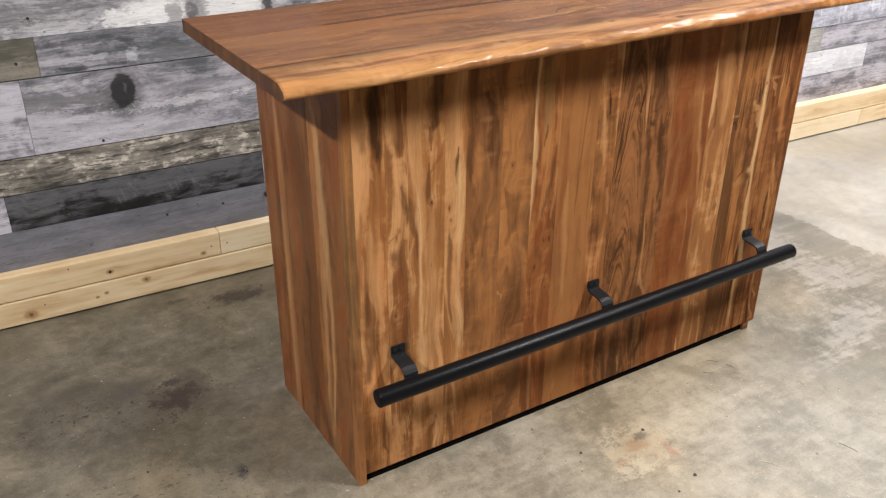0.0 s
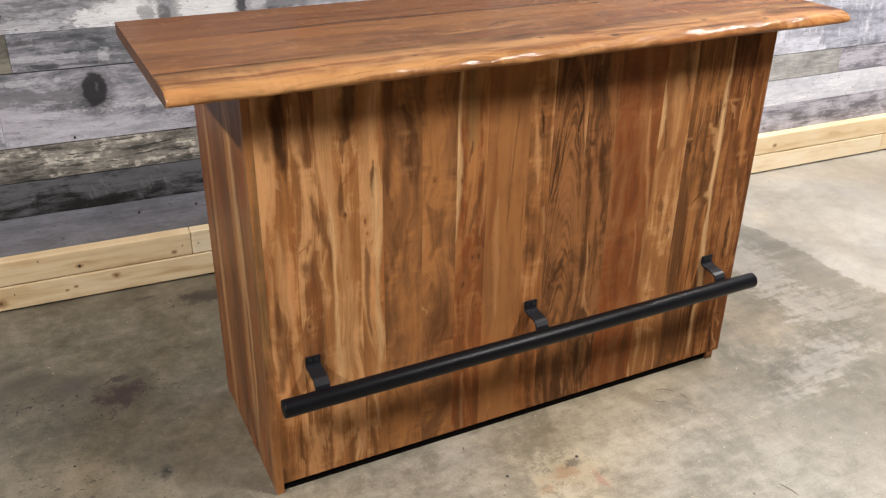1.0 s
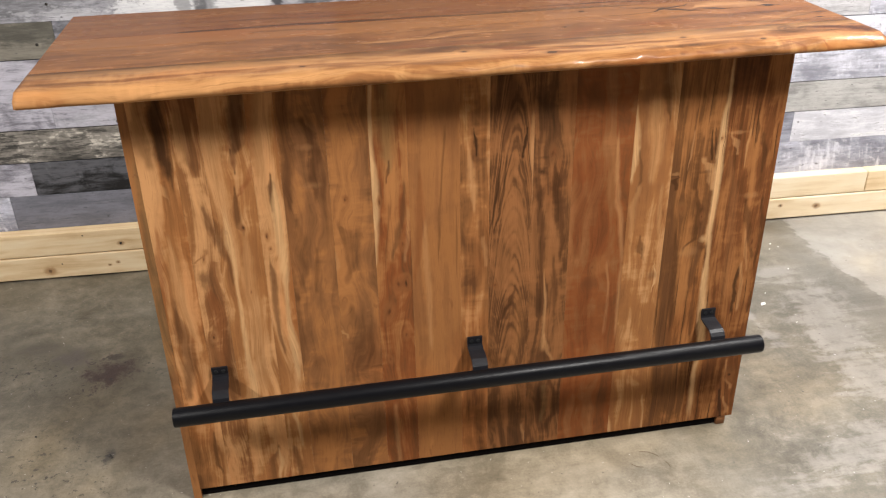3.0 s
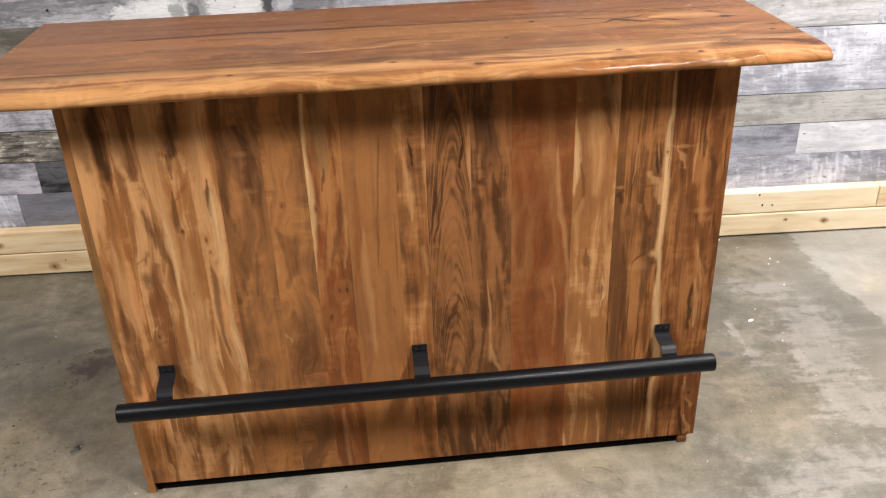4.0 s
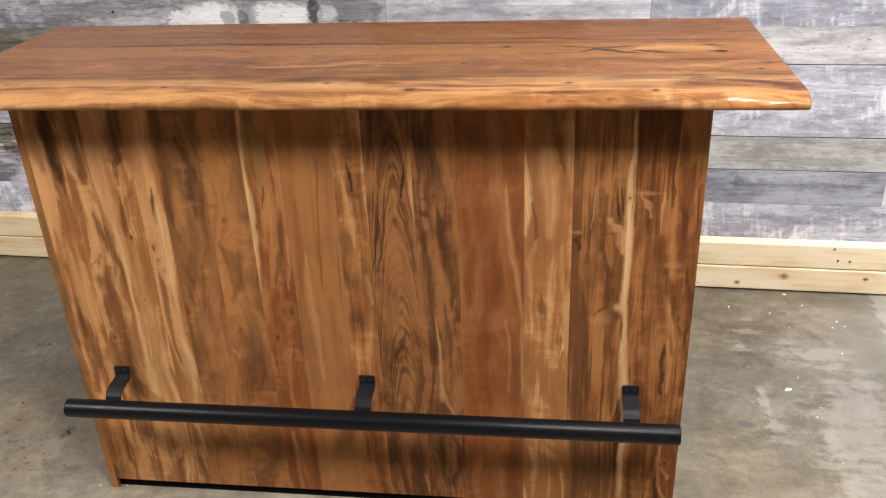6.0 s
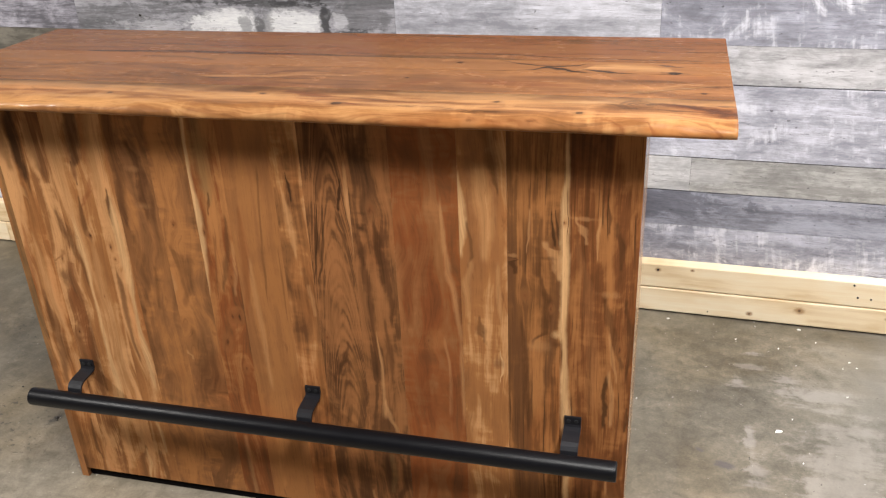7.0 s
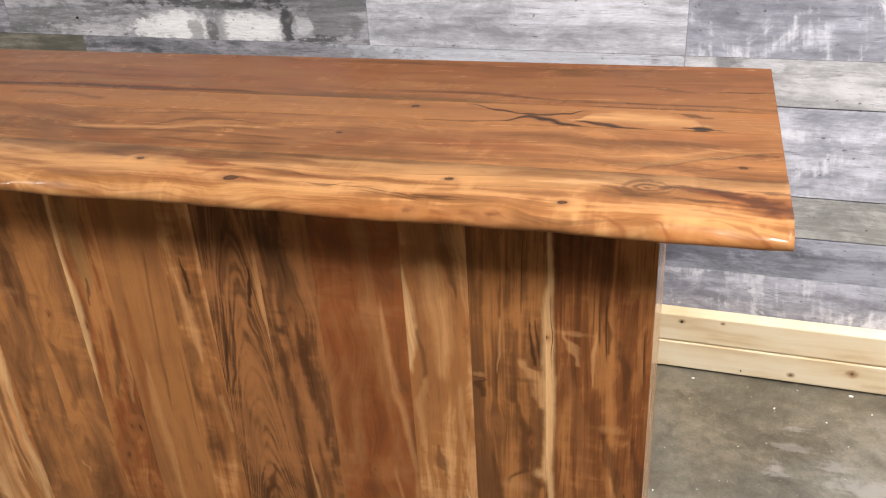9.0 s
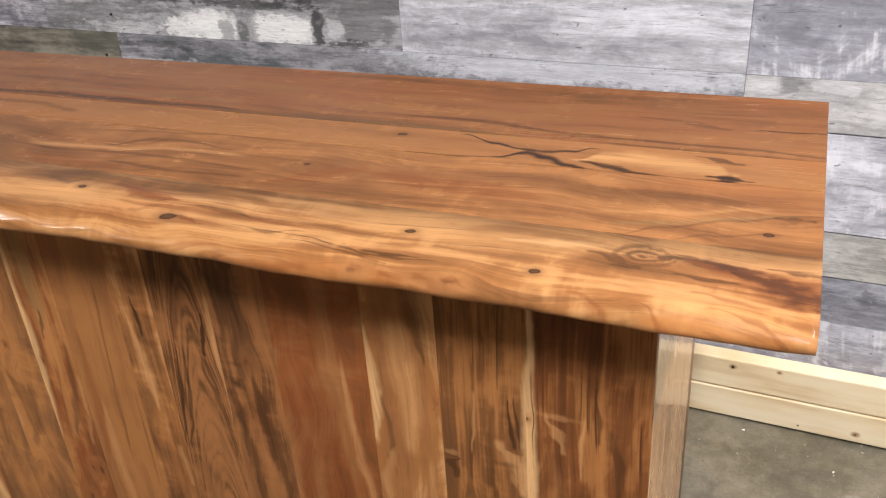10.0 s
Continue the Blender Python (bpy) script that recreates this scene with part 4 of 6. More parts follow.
streak(GOLD, 0.5, 0.35, (0.384, 0.630, 0.0172), (0.394, 0.726, 0.0172), (0.413, 0.818, 0.0221))
streak(BROWN, 0.5, 0.35, (0.296, 0.361, 0.0148), (0.297, 0.440, 0.0172), (0.298, 0.501, 0.0098))
knot(0.294, 0.608, 0.0052)
knot(0.272, 0.378, 0.0052)
spot(BROWN, 0.6, 0.328, 0.166, 0.0271, 0.0252)
streak(UMBER, 0.45, 0.7, (0.272, 0.296, 0.0049), (0.276, 0.361, 0.0098), (0.270, 0.409, 0.0123), (0.263, 0.441, 0.0049))
streak(BROWN, 0.5, 0.35, (0.372, 0.780, 0.0098), (0.389, 0.857, 0.0148), (0.383, 0.932, 0.0098))
streak(BROWN, 0.5, 0.6, (0.316, 0.574, 0.0049), (0.329, 0.617, 0.0123), (0.325, 0.674, 0.0172), (0.316, 0.729, 0.0074))
front_plank(0.392, 0.48, tones=(BROWN, (0.215, 0.094, 0.037), GOLD), base=0.6, warp=0.08, fine=0.6, curl=1.1)
streak(GOLD, 0.6, 0.35, (0.424, 0.629, 0.0148), (0.418, 0.726, 0.0221), (0.425, 0.818, 0.0271), (0.418, 0.894, 0.0197))
streak(PALE, 0.75, 0.8, (0.405, 0.427, 0.0025), (0.392, 0.437, 0.0062), (0.377, 0.453, 0.0086), (0.366, 0.464, 0.0025))
streak(PALE, 0.6, 0.35, (0.359, 0.293, 0.0062), (0.360, 0.326, 0.0062), (0.357, 0.375, 0.0037))
streak(BROWN, 0.55, 0.35, (0.347, 0.438, 0.0074), (0.366, 0.499, 0.0074), (0.366, 0.558, 0.0049))
spot(BROWN, 0.5, 0.377, 0.517, 0.0172, 0.0196)
spot(BROWN, 0.45, 0.443, 0.684, 0.0148, 0.0140)
spot(BROWN, 0.7, 0.345, 0.161, 0.0320, 0.0252)
spot(BROWN, 0.7, 0.481, 0.179, 0.0418, 0.0196)
knot(0.421, 0.763, 0.0065)
streak(BROWN, 0.5, 0.6, (0.416, 0.571, 0.0074), (0.436, 0.628, 0.0148), (0.425, 0.684, 0.0172), (0.404, 0.712, 0.0049))
streak(BROWN, 0.5, 0.6, (0.413, 0.292, 0.0098), (0.427, 0.357, 0.0172), (0.431, 0.436, 0.0172), (0.419, 0.497, 0.0074))
streak(PALE, 0.35, 0.7, (0.376, 0.558, 0.0049), (0.397, 0.615, 0.0074), (0.386, 0.672, 0.0037))
front_plank(0.48, 0.559, tones=(BROWN, RED, GOLD), base=0.55, threads=0.35)
streak(OLIVE, 0.6, 0.35, (0.521, 0.828, 0.0062), (0.518, 0.866, 0.0172), (0.516, 0.940, 0.0246), (0.512, 1.023, 0.0148))
streak(CREAM, 1.0, 0.2, (0.476, 0.577, 0.0025), (0.479, 0.627, 0.0074), (0.482, 0.683, 0.0086), (0.484, 0.750, 0.0098), (0.484, 0.816, 0.0111), (0.482, 0.867, 0.0074), (0.484, 0.941, 0.0049), (0.488, 1.023, 0.0037))
streak(INK, 0.75, 0.35, (0.475, 0.528, 0.0012), (0.473, 0.567, 0.0062), (0.467, 0.606, 0.0062), (0.463, 0.649, 0.0012))
streak(UMBER, 0.7, 0.35, (0.513, 0.805, 0.0025), (0.517, 0.820, 0.0049), (0.520, 0.838, 0.0025))
streak(BROWN, 0.7, 0.35, (0.518, 0.619, 0.0037), (0.531, 0.667, 0.0086), (0.543, 0.722, 0.0074), (0.548, 0.788, 0.0037))
streak(BROWN, 0.5, 0.35, (0.502, 0.598, 0.0012), (0.504, 0.626, 0.0025), (0.515, 0.736, 0.0025))
streak(PALE, 0.45, 0.35, (0.543, 0.611, 0.0037), (0.552, 0.667, 0.0062), (0.555, 0.722, 0.0037))
knot(0.494, 0.753, 0.0052)
knot(0.540, 0.649, 0.0065)
knot(0.527, 0.547, 0.0078)
knot(0.544, 0.544, 0.0065)
knot(0.503, 0.478, 0.0091)
knot(0.540, 0.410, 0.0052)
knot(0.470, 0.680, 0.0078)
knot(0.500, 0.345, 0.0052)
streak(PALE, 0.5, 0.35, (0.509, 0.034, 0.0062), (0.508, 0.098, 0.0074), (0.505, 0.204, 0.0062))
front_plank(0.559, 0.67, tones=(TAN, GOLD, GOLD), base=0.5, threads=0.2, warp=0.014, fine=0.8, streak=0.2)
streak(PALE, 0.45, 0.35, (0.598, 0.367, 0.0062), (0.595, 0.492, 0.0074), (0.591, 0.595, 0.0086), (0.591, 0.693, 0.0049))
streak(BROWN, 0.55, 0.35, (0.619, 0.594, 0.0012), (0.623, 0.692, 0.0037), (0.630, 0.799, 0.0025), (0.637, 0.906, 0.0025))
streak(BROWN, 0.5, 0.35, (0.661, 0.557, 0.0012), (0.661, 0.636, 0.0025), (0.662, 0.718, 0.0012))
streak(RED, 0.5, 0.35, (0.563, 0.552, 0.0049), (0.577, 0.638, 0.0086), (0.582, 0.721, 0.0111), (0.584, 0.813, 0.0049))
streak(TAN, 0.5, 0.35, (0.646, 0.366, 0.0086), (0.641, 0.475, 0.0098), (0.637, 0.579, 0.0062))
front_plank(0.67, 0.735, tones=(BROWN, GOLD, PALE), base=0.5, warp=0.02, fine=0.8)
streak(PALE, 0.65, 0.35, (0.700, 0.717, 0.0037), (0.698, 0.751, 0.0086), (0.692, 0.803, 0.0098), (0.687, 0.848, 0.0037))
streak(INK, 0.9, 0.6, (0.703, 0.848, 0.0025), (0.701, 0.869, 0.0049), (0.697, 0.891, 0.0012))
spot(UMBER, 0.35, 0.722, 0.875, 0.0138, 0.0074)
streak(INK, 0.85, 0.35, (0.748, 0.857, 0.0012), (0.746, 0.872, 0.0037), (0.745, 0.892, 0.0012))
spot(UMBER, 0.55, 0.717, 0.828, 0.0123, 0.0098)
streak(BROWN, 0.5, 0.35, (0.718, 0.620, 0.0037), (0.715, 0.648, 0.0062), (0.712, 0.676, 0.0049))
streak(PALE, 0.4, 0.35, (0.726, 0.576, 0.0037), (0.724, 0.605, 0.0062), (0.719, 0.634, 0.0049))
streak(PALE, 0.4, 0.35, (0.664, 0.428, 0.0049), (0.664, 0.490, 0.0074), (0.660, 0.549, 0.0037))
front_plank(0.735, 0.832, tones=((0.055, 0.025, 0.012), BROWN, TAN), base=0.6, arch=(0.790, 0.66, 16.0, 0.13, 0.8), streak=0.4)
streak(INK, 0.9, 0.35, (0.732, 0.661, 0.0012), (0.732, 0.682, 0.0037), (0.731, 0.709, 0.0049), (0.732, 0.743, 0.0025))
streak(INK, 0.7, 0.35, (0.735, 0.654, 0.0025), (0.743, 0.702, 0.0037), (0.754, 0.769, 0.0037), (0.760, 0.821, 0.0012))
streak(INK, 0.7, 0.35, (0.745, 0.654, 0.0025), (0.758, 0.702, 0.0037), (0.769, 0.769, 0.0037), (0.773, 0.827, 0.0025))
streak(INK, 0.55, 0.35, (0.826, 0.659, 0.0025), (0.821, 0.714, 0.0037), (0.813, 0.761, 0.0049), (0.801, 0.807, 0.0025))
streak(INK, 0.9, 0.6, (0.808, 0.837, 0.0025), (0.812, 0.860, 0.0037), (0.815, 0.885, 0.0012))
streak(UMBER, 0.7, 0.35, (0.764, 0.846, 0.0049), (0.772, 0.890, 0.0123), (0.779, 0.932, 0.0197), (0.778, 1.009, 0.0172))
streak(PALE, 0.6, 0.35, (0.831, 0.733, 0.0012), (0.831, 0.780, 0.0049), (0.828, 0.844, 0.0062), (0.826, 0.919, 0.0037))
streak(UMBER, 0.7, 0.35, (0.754, 0.407, 0.0049), (0.768, 0.437, 0.0098), (0.789, 0.467, 0.0074), (0.801, 0.508, 0.0037))
streak(TAN, 0.6, 0.35, (0.758, 0.487, 0.0123), (0.768, 0.561, 0.0148), (0.758, 0.618, 0.0123))
streak(GOLD, 0.4, 0.35, (0.795, 0.296, 0.0123), (0.812, 0.392, 0.0148), (0.809, 0.485, 0.0098))
knot(0.750, 0.517, 0.0065)
knot(0.751, 0.112, 0.0052)
streak(PALE, 0.5, 0.35, (0.835, 0.023, 0.0049), (0.831, 0.051, 0.0074), (0.823, 0.088, 0.0037))
front_plank(0.832, 0.921, tones=((0.055, 0.025, 0.012), BROWN, TAN), base=0.6, threads=0.4, fine=1.1)
spot(INK, 0.42, 0.851, 0.823, 0.0168, 0.0044)
spot(INK, 0.9, 0.852, 0.790, 0.0160, 0.0126)
streak(UMBER, 0.7, 0.35, (0.854, 0.713, 0.0049), (0.851, 0.740, 0.0123), (0.843, 0.773, 0.0074))
streak(UMBER, 0.8, 0.6, (0.904, 0.571, 0.0037), (0.907, 0.621, 0.0098), (0.899, 0.684, 0.0148), (0.887, 0.752, 0.0135), (0.880, 0.804, 0.0037))
streak(UMBER, 0.75, 0.35, (0.859, 0.438, 0.0037), (0.858, 0.558, 0.0074), (0.856, 0.658, 0.0111), (0.848, 0.740, 0.0037))
streak(TAN, 0.6, 0.35, (0.845, 0.529, 0.0049), (0.842, 0.616, 0.0074), (0.841, 0.686, 0.0037))
streak(PALE, 0.6, 0.35, (0.871, 0.326, 0.0074), (0.870, 0.390, 0.0049), (0.871, 0.468, 0.0049), (0.867, 0.536, 0.0012))
streak(PALE, 0.5, 0.35, (0.894, 0.284, 0.0049), (0.882, 0.318, 0.0062), (0.873, 0.358, 0.0037))
streak(UMBER, 0.6, 0.35, (0.894, 0.421, 0.0037), (0.895, 0.482, 0.0074), (0.889, 0.571, 0.0037))
streak(UMBER, 0.75, 0.35, (0.886, 0.076, 0.0123), (0.906, 0.121, 0.0074), (0.906, 0.174, 0.0086), (0.891, 0.226, 0.0049))
streak(OLIVE, 0.5, 0.35, (0.872, 0.104, 0.0049), (0.881, 0.148, 0.0098), (0.874, 0.201, 0.0062))
knot(0.875, 0.829, 0.0078)
front_plank(0.921, 1.057, tones=(BROWN, RED, TAN), base=0.52, warp=0.06, fine=0.4, streak=0.1, curl=0.7, flecks=0.15)
streak(RUST, 0.6, 0.35, (0.977, 0.532, 0.0148), (0.992, 0.611, 0.0295), (0.984, 0.709, 0.0246), (0.975, 0.802, 0.0197))
streak(RUST, 0.6, 0.35, (0.942, 0.570, 0.0098), (0.945, 0.683, 0.0172), (0.939, 0.803, 0.0123))
streak(RUST, 0.5, 0.35, (0.970, 0.323, 0.0246), (0.967, 0.419, 0.0221), (0.969, 0.503, 0.0123))
spot(GOLD, 0.5, 0.998, 0.539, 0.0209, 0.0280)
streak(PALE, 0.5, 0.35, (1.054, 0.337, 0.0037), (1.054, 0.416, 0.0062), (1.053, 0.537, 0.0049), (1.043, 0.638, 0.0062), (1.032, 0.707, 0.0062), (1.027, 0.787, 0.0049), (1.023, 0.864, 0.0025))
streak(PALE, 0.4, 0.35, (1.025, 0.354, 0.0049), (1.027, 0.463, 0.0037), (1.017, 0.538, 0.0037))
streak(RUST, 0.5, 0.35, (1.028, 0.337, 0.0062), (1.032, 0.417, 0.0086), (1.031, 0.478, 0.0037))
knot(0.982, 0.535, 0.0039)
knot(1.060, 0.537, 0.0052)
front_plank(1.057, 1.153, tones=(TAN, GOLD, PALE), base=0.52)
streak(CREAM, 0.85, 0.35, (1.060, 0.753, 0.0037), (1.063, 0.799, 0.0086), (1.063, 0.850, 0.0086), (1.059, 0.918, 0.0037))
streak(PALE, 0.6, 0.35, (1.107, 0.745, 0.0098), (1.111, 0.811, 0.0172), (1.103, 0.874, 0.0221), (1.101, 0.935, 0.0172))
streak(BROWN, 0.6, 0.35, (1.073, 0.726, 0.0025), (1.081, 0.746, 0.0049), (1.079, 0.773, 0.0049), (1.072, 0.812, 0.0025))
streak(PALE, 0.5, 0.35, (1.069, 0.609, 0.0062), (1.067, 0.679, 0.0098), (1.078, 0.726, 0.0062))
streak(BROWN, 0.6, 0.35, (1.101, 0.550, 0.0037), (1.095, 0.569, 0.0135), (1.092, 0.597, 0.0025))
spot(BROWN, 0.6, 1.132, 0.498, 0.0111, 0.0140)
streak(CREAM, 0.8, 0.35, (1.135, 0.457, 0.0012), (1.140, 0.472, 0.0037), (1.141, 0.497, 0.0037), (1.136, 0.517, 0.0012))
streak(PALE, 0.6, 0.35, (1.143, 0.505, 0.0025), (1.142, 0.564, 0.0049), (1.134, 0.649, 0.0062), (1.134, 0.725, 0.0037))
streak(PALE, 0.4, 0.35, (1.077, 0.270, 0.0074), (1.069, 0.352, 0.0098))
streak(CREAM, 0.6, 0.35, (1.062, 0.025, 0.0049), (1.060, 0.052, 0.0062), (1.054, 0.098, 0.0025))
streak(CREAM, 0.5, 0.35, (1.150, 0.031, 0.0037), (1.150, 0.077, 0.0037), (1.144, 0.131, 0.0025))
streak(UMBER, 0.6, 0.35, (1.134, 0.886, 0.0025), (1.130, 0.910, 0.0086), (1.124, 0.959, 0.0160), (1.117, 1.023, 0.0197))
front_plank(1.153, 1.262, tones=(BROWN, (0.165, 0.069, 0.025), (0.26, 0.110, 0.038)), base=0.48, threads=1.0, contrast=1.0, warp=0.008, fine=1.6, streak=0.4)
streak(UMBER, 0.85, 0.6, (1.169, 0.723, 0.0049), (1.159, 0.738, 0.0111), (1.174, 0.743, 0.0037), (1.144, 0.750, 0.0049))
spot(PALE, 0.4, 1.161, 0.754, 0.0135, 0.0042)
streak(INK, 0.8, 0.35, (1.248, 0.791, 0.0025), (1.246, 0.807, 0.0037), (1.242, 0.845, 0.0012))
streak(INK, 0.7, 0.35, (1.254, 0.793, 0.0012), (1.253, 0.813, 0.0025), (1.249, 0.851, 0.0012))
streak(UMBER, 0.6, 0.35, (1.189, 0.723, 0.0025), (1.190, 0.769, 0.0037), (1.197, 0.821, 0.0037), (1.198, 0.896, 0.0025))
streak(PALE, 0.45, 0.35, (1.191, 0.769, 0.0012), (1.195, 0.795, 0.0025), (1.198, 0.846, 0.0025))
streak(UMBER, 0.65, 0.35, (1.214, 0.715, 0.0062), (1.218, 0.768, 0.0086), (1.222, 0.833, 0.0049))
streak(UMBER, 0.7, 0.35, (1.208, 0.562, 0.0037), (1.230, 0.583, 0.0086), (1.233, 0.646, 0.0111), (1.222, 0.702, 0.0037))
streak(UMBER, 0.7, 0.35, (1.195, 0.332, 0.0037), (1.193, 0.427, 0.0098), (1.191, 0.518, 0.0111), (1.181, 0.606, 0.0037))
streak(UMBER, 0.6, 0.35, (1.250, 0.314, 0.0037), (1.247, 0.394, 0.0049), (1.246, 0.471, 0.0037))
spot(PALE, 0.35, 1.217, 0.550, 0.0221, 0.0140)
streak(PALE, 0.8, 0.6, (1.255, 0.714, 0.0049), (1.256, 0.741, 0.0123), (1.246, 0.770, 0.0135), (1.231, 0.781, 0.0062))
spot(INK, 0.40, 1.236, 0.753, 0.0126, 0.0044)
spot(CREAM, 0.7, 1.257, 0.580, 0.0111, 0.0098)
spot(UMBER, 0.7, 1.257, 0.557, 0.0123, 0.0098)
streak(CREAM, 1.0, 0.3, (1.281, 0.054, 0.0074), (1.279, 0.196, 0.0074), (1.285, 0.263, 0.0098), (1.276, 0.378, 0.0123), (1.272, 0.471, 0.0111), (1.272, 0.530, 0.0062), (1.265, 0.603, 0.0086), (1.266, 0.673, 0.0098), (1.266, 0.727, 0.0098), (1.265, 0.806, 0.0086), (1.266, 0.882, 0.0074), (1.270, 0.930, 0.0049), (1.268, 1.013, 0.0037))
knot(1.188, 0.664, 0.0065)
knot(1.241, 0.639, 0.0039)
front_plank(1.262, 1.406, tones=((0.08, 0.032, 0.013), (0.165, 0.060, 0.021), (0.26, 0.108, 0.037)), base=0.48, threads=0.95, contrast=0.9, warp=0.01, fine=1.3)
streak(CREAM, 1.0, 0.3, (1.281, 0.054, 0.0074), (1.279, 0.196, 0.0074), (1.285, 0.263, 0.0098), (1.276, 0.378, 0.0123), (1.272, 0.471, 0.0111), (1.272, 0.530, 0.0062), (1.265, 0.603, 0.0086), (1.266, 0.673, 0.0098), (1.266, 0.727, 0.0098), (1.265, 0.806, 0.0086), (1.266, 0.882, 0.0074), (1.270, 0.930, 0.0049), (1.268, 1.013, 0.0037))
spot(PALE, 0.38, 1.303, 0.842, 0.0324, 0.0044)
streak(PALE, 0.6, 0.7, (1.307, 0.798, 0.0037), (1.300, 0.818, 0.0098), (1.286, 0.836, 0.0049))
streak(PALE, 0.6, 0.35, (1.328, 0.763, 0.0012), (1.329, 0.804, 0.0037), (1.333, 0.840, 0.0025))
streak(UMBER, 0.75, 0.35, (1.350, 0.823, 0.0025), (1.351, 0.848, 0.0037), (1.346, 0.886, 0.0012))
streak(UMBER, 0.65, 0.7, (1.373, 0.744, 0.0037), (1.374, 0.784, 0.0062), (1.363, 0.829, 0.0049))
spot(PALE, 0.35, 1.356, 0.683, 0.0204, 0.0074)
streak(UMBER, 0.65, 0.6, (1.384, 0.512, 0.0049), (1.371, 0.571, 0.0074), (1.360, 0.628, 0.0111), (1.349, 0.671, 0.0074))
streak(UMBER, 0.75, 0.6, (1.394, 0.489, 0.0025), (1.397, 0.541, 0.0062), (1.397, 0.599, 0.0086), (1.388, 0.669, 0.0049))
streak(PALE, 0.5, 0.35, (1.375, 0.483, 0.0025), (1.366, 0.528, 0.0049), (1.360, 0.586, 0.0025))
streak(INK, 0.8, 0.8, (1.354, 0.367, 0.0037), (1.356, 0.406, 0.0062), (1.350, 0.445, 0.0062), (1.357, 0.480, 0.0037))
streak(PALE, 0.6, 0.35, (1.369, 0.375, 0.0049), (1.369, 0.437, 0.0049), (1.360, 0.491, 0.0037))
streak(UMBER, 0.8, 0.35, (1.399, 0.366, 0.0025), (1.402, 0.386, 0.0062), (1.399, 0.405, 0.0025))
spot(UMBER, 0.85, 1.380, 0.175, 0.0111, 0.0168)
streak(PALE, 0.5, 0.35, (1.389, 0.131, 0.0049), (1.373, 0.158, 0.0037), (1.366, 0.210, 0.0037))
streak(INK, 0.85, 0.7, (1.371, 0.033, 0.0049), (1.364, 0.069, 0.0074), (1.357, 0.115, 0.0037))
streak(PALE, 0.5, 0.35, (1.387, 0.047, 0.0062), (1.374, 0.087, 0.0037))
streak(TAN, 0.5, 0.35, (1.328, 0.407, 0.0098), (1.324, 0.529, 0.0123), (1.312, 0.672, 0.0123), (1.290, 0.792, 0.0062))
knot(1.263, 0.832, 0.0039)
knot(1.380, 0.172, 0.0091)
knot(1.379, 0.556, 0.0065)
front = part("front_panel", box(0.0185, LEN - 0.001, 0.008, 0.018, 0.031, UNDER), M_UNDER, bar, "vertical glued planks of mixed brown and honey acacia")
for i, (x0, x1, o) in enumerate(FRONT):
    part("plank", box(x0 + 0.00005, x1 - 0.00005, random.uniform(0.0, 0.00015), 0.008, 0.030, UNDER - 0.001, 0.00025), wood("acacia_front", "xz", seed=i * 11.3 + 2.0, **o), front)

left = part("side_panel", box(0.006, 0.0185, 0.001, DEEP, 0.0, UNDER - 0.001), M_UNDER, bar, "acacia side panel reaching the floor")
# bands that run across the glued boards of this side
FIGURE = (
    (UMBER, 0.5, 0.35, (0.254, 0.077, 0.0325), (0.239, 0.267, 0.0615), (0.221, 0.505, 0.0580), (0.232, 0.694, 0.0630), (0.260, 0.810, 0.0485), (0.270, 0.927, 0.0275)),
    (RED, 0.5, 0.35, (0.055, 0.585, 0.0060), (0.058, 0.654, 0.0185), (0.073, 0.782, 0.0300), (0.092, 0.915, 0.0235)),
    (CREAM, 0.6, 0.35, (0.134, 0.086, 0.0070), (0.115, 0.290, 0.0070), (0.109, 0.438, 0.0100), (0.118, 0.555, 0.0165), (0.127, 0.666, 0.0195), (0.135, 0.799, 0.0155), (0.143, 0.897, 0.0125), (0.162, 0.963, 0.0090)),
    (PALE, 0.5, 0.35, (0.374, 0.036, 0.0135), (0.373, 0.151, 0.0260), (0.370, 0.367, 0.0250), (0.367, 0.565, 0.0160), (0.362, 0.762, 0.0155), (0.376, 0.887, 0.0110)),
    (OLIVE, 0.5, 0.35, (0.005, 0.372, 0.0095), (0.007, 0.551, 0.0145), (0.015, 0.686, 0.0145), (0.018, 0.902, 0.0080)),
    (TAN, 0.5, 0.35, (0.437, 0.470, 0.0260), (0.432, 0.694, 0.0250), (0.430, 0.854, 0.0155)),
    (UMBER, 0.5, 0.35, (0.156, 0.014, 0.0190), (0.200, 0.076, 0.0310), (0.235, 0.199, 0.0115)),
)
LEFT = [(0.0, 0.026, K(tones=(BROWN, GOLD, GOLD), base=0.5, contrast=0.6, mottle=0.6, streak=0.1)), (0.026, 0.10, K(tones=(BROWN, TAN, RED), fine=0.4, streak=0.1, contrast=0.5)), (0.10, 0.185, K(tones=(BROWN, TAN, GOLD), sap=((0.148, 0.014, 0.03, 0.55, 0.5, 0.4),), fine=0.5, streak=0.1, contrast=0.6)), (0.185, 0.345, K(tones=(BROWN, TAN, RED), warp=0.05, fine=0.5, base=0.5, streak=0.2, contrast=0.7)), (0.345, 0.42, K(tones=(BROWN, RED, TAN), sap=((0.376, 0.012, 0.03, 0.6),), fine=0.5, streak=0.1, contrast=0.6)), (0.42, DEEP, K(tones=(BROWN, RED, TAN), fine=0.5, streak=0.2, contrast=0.6))]
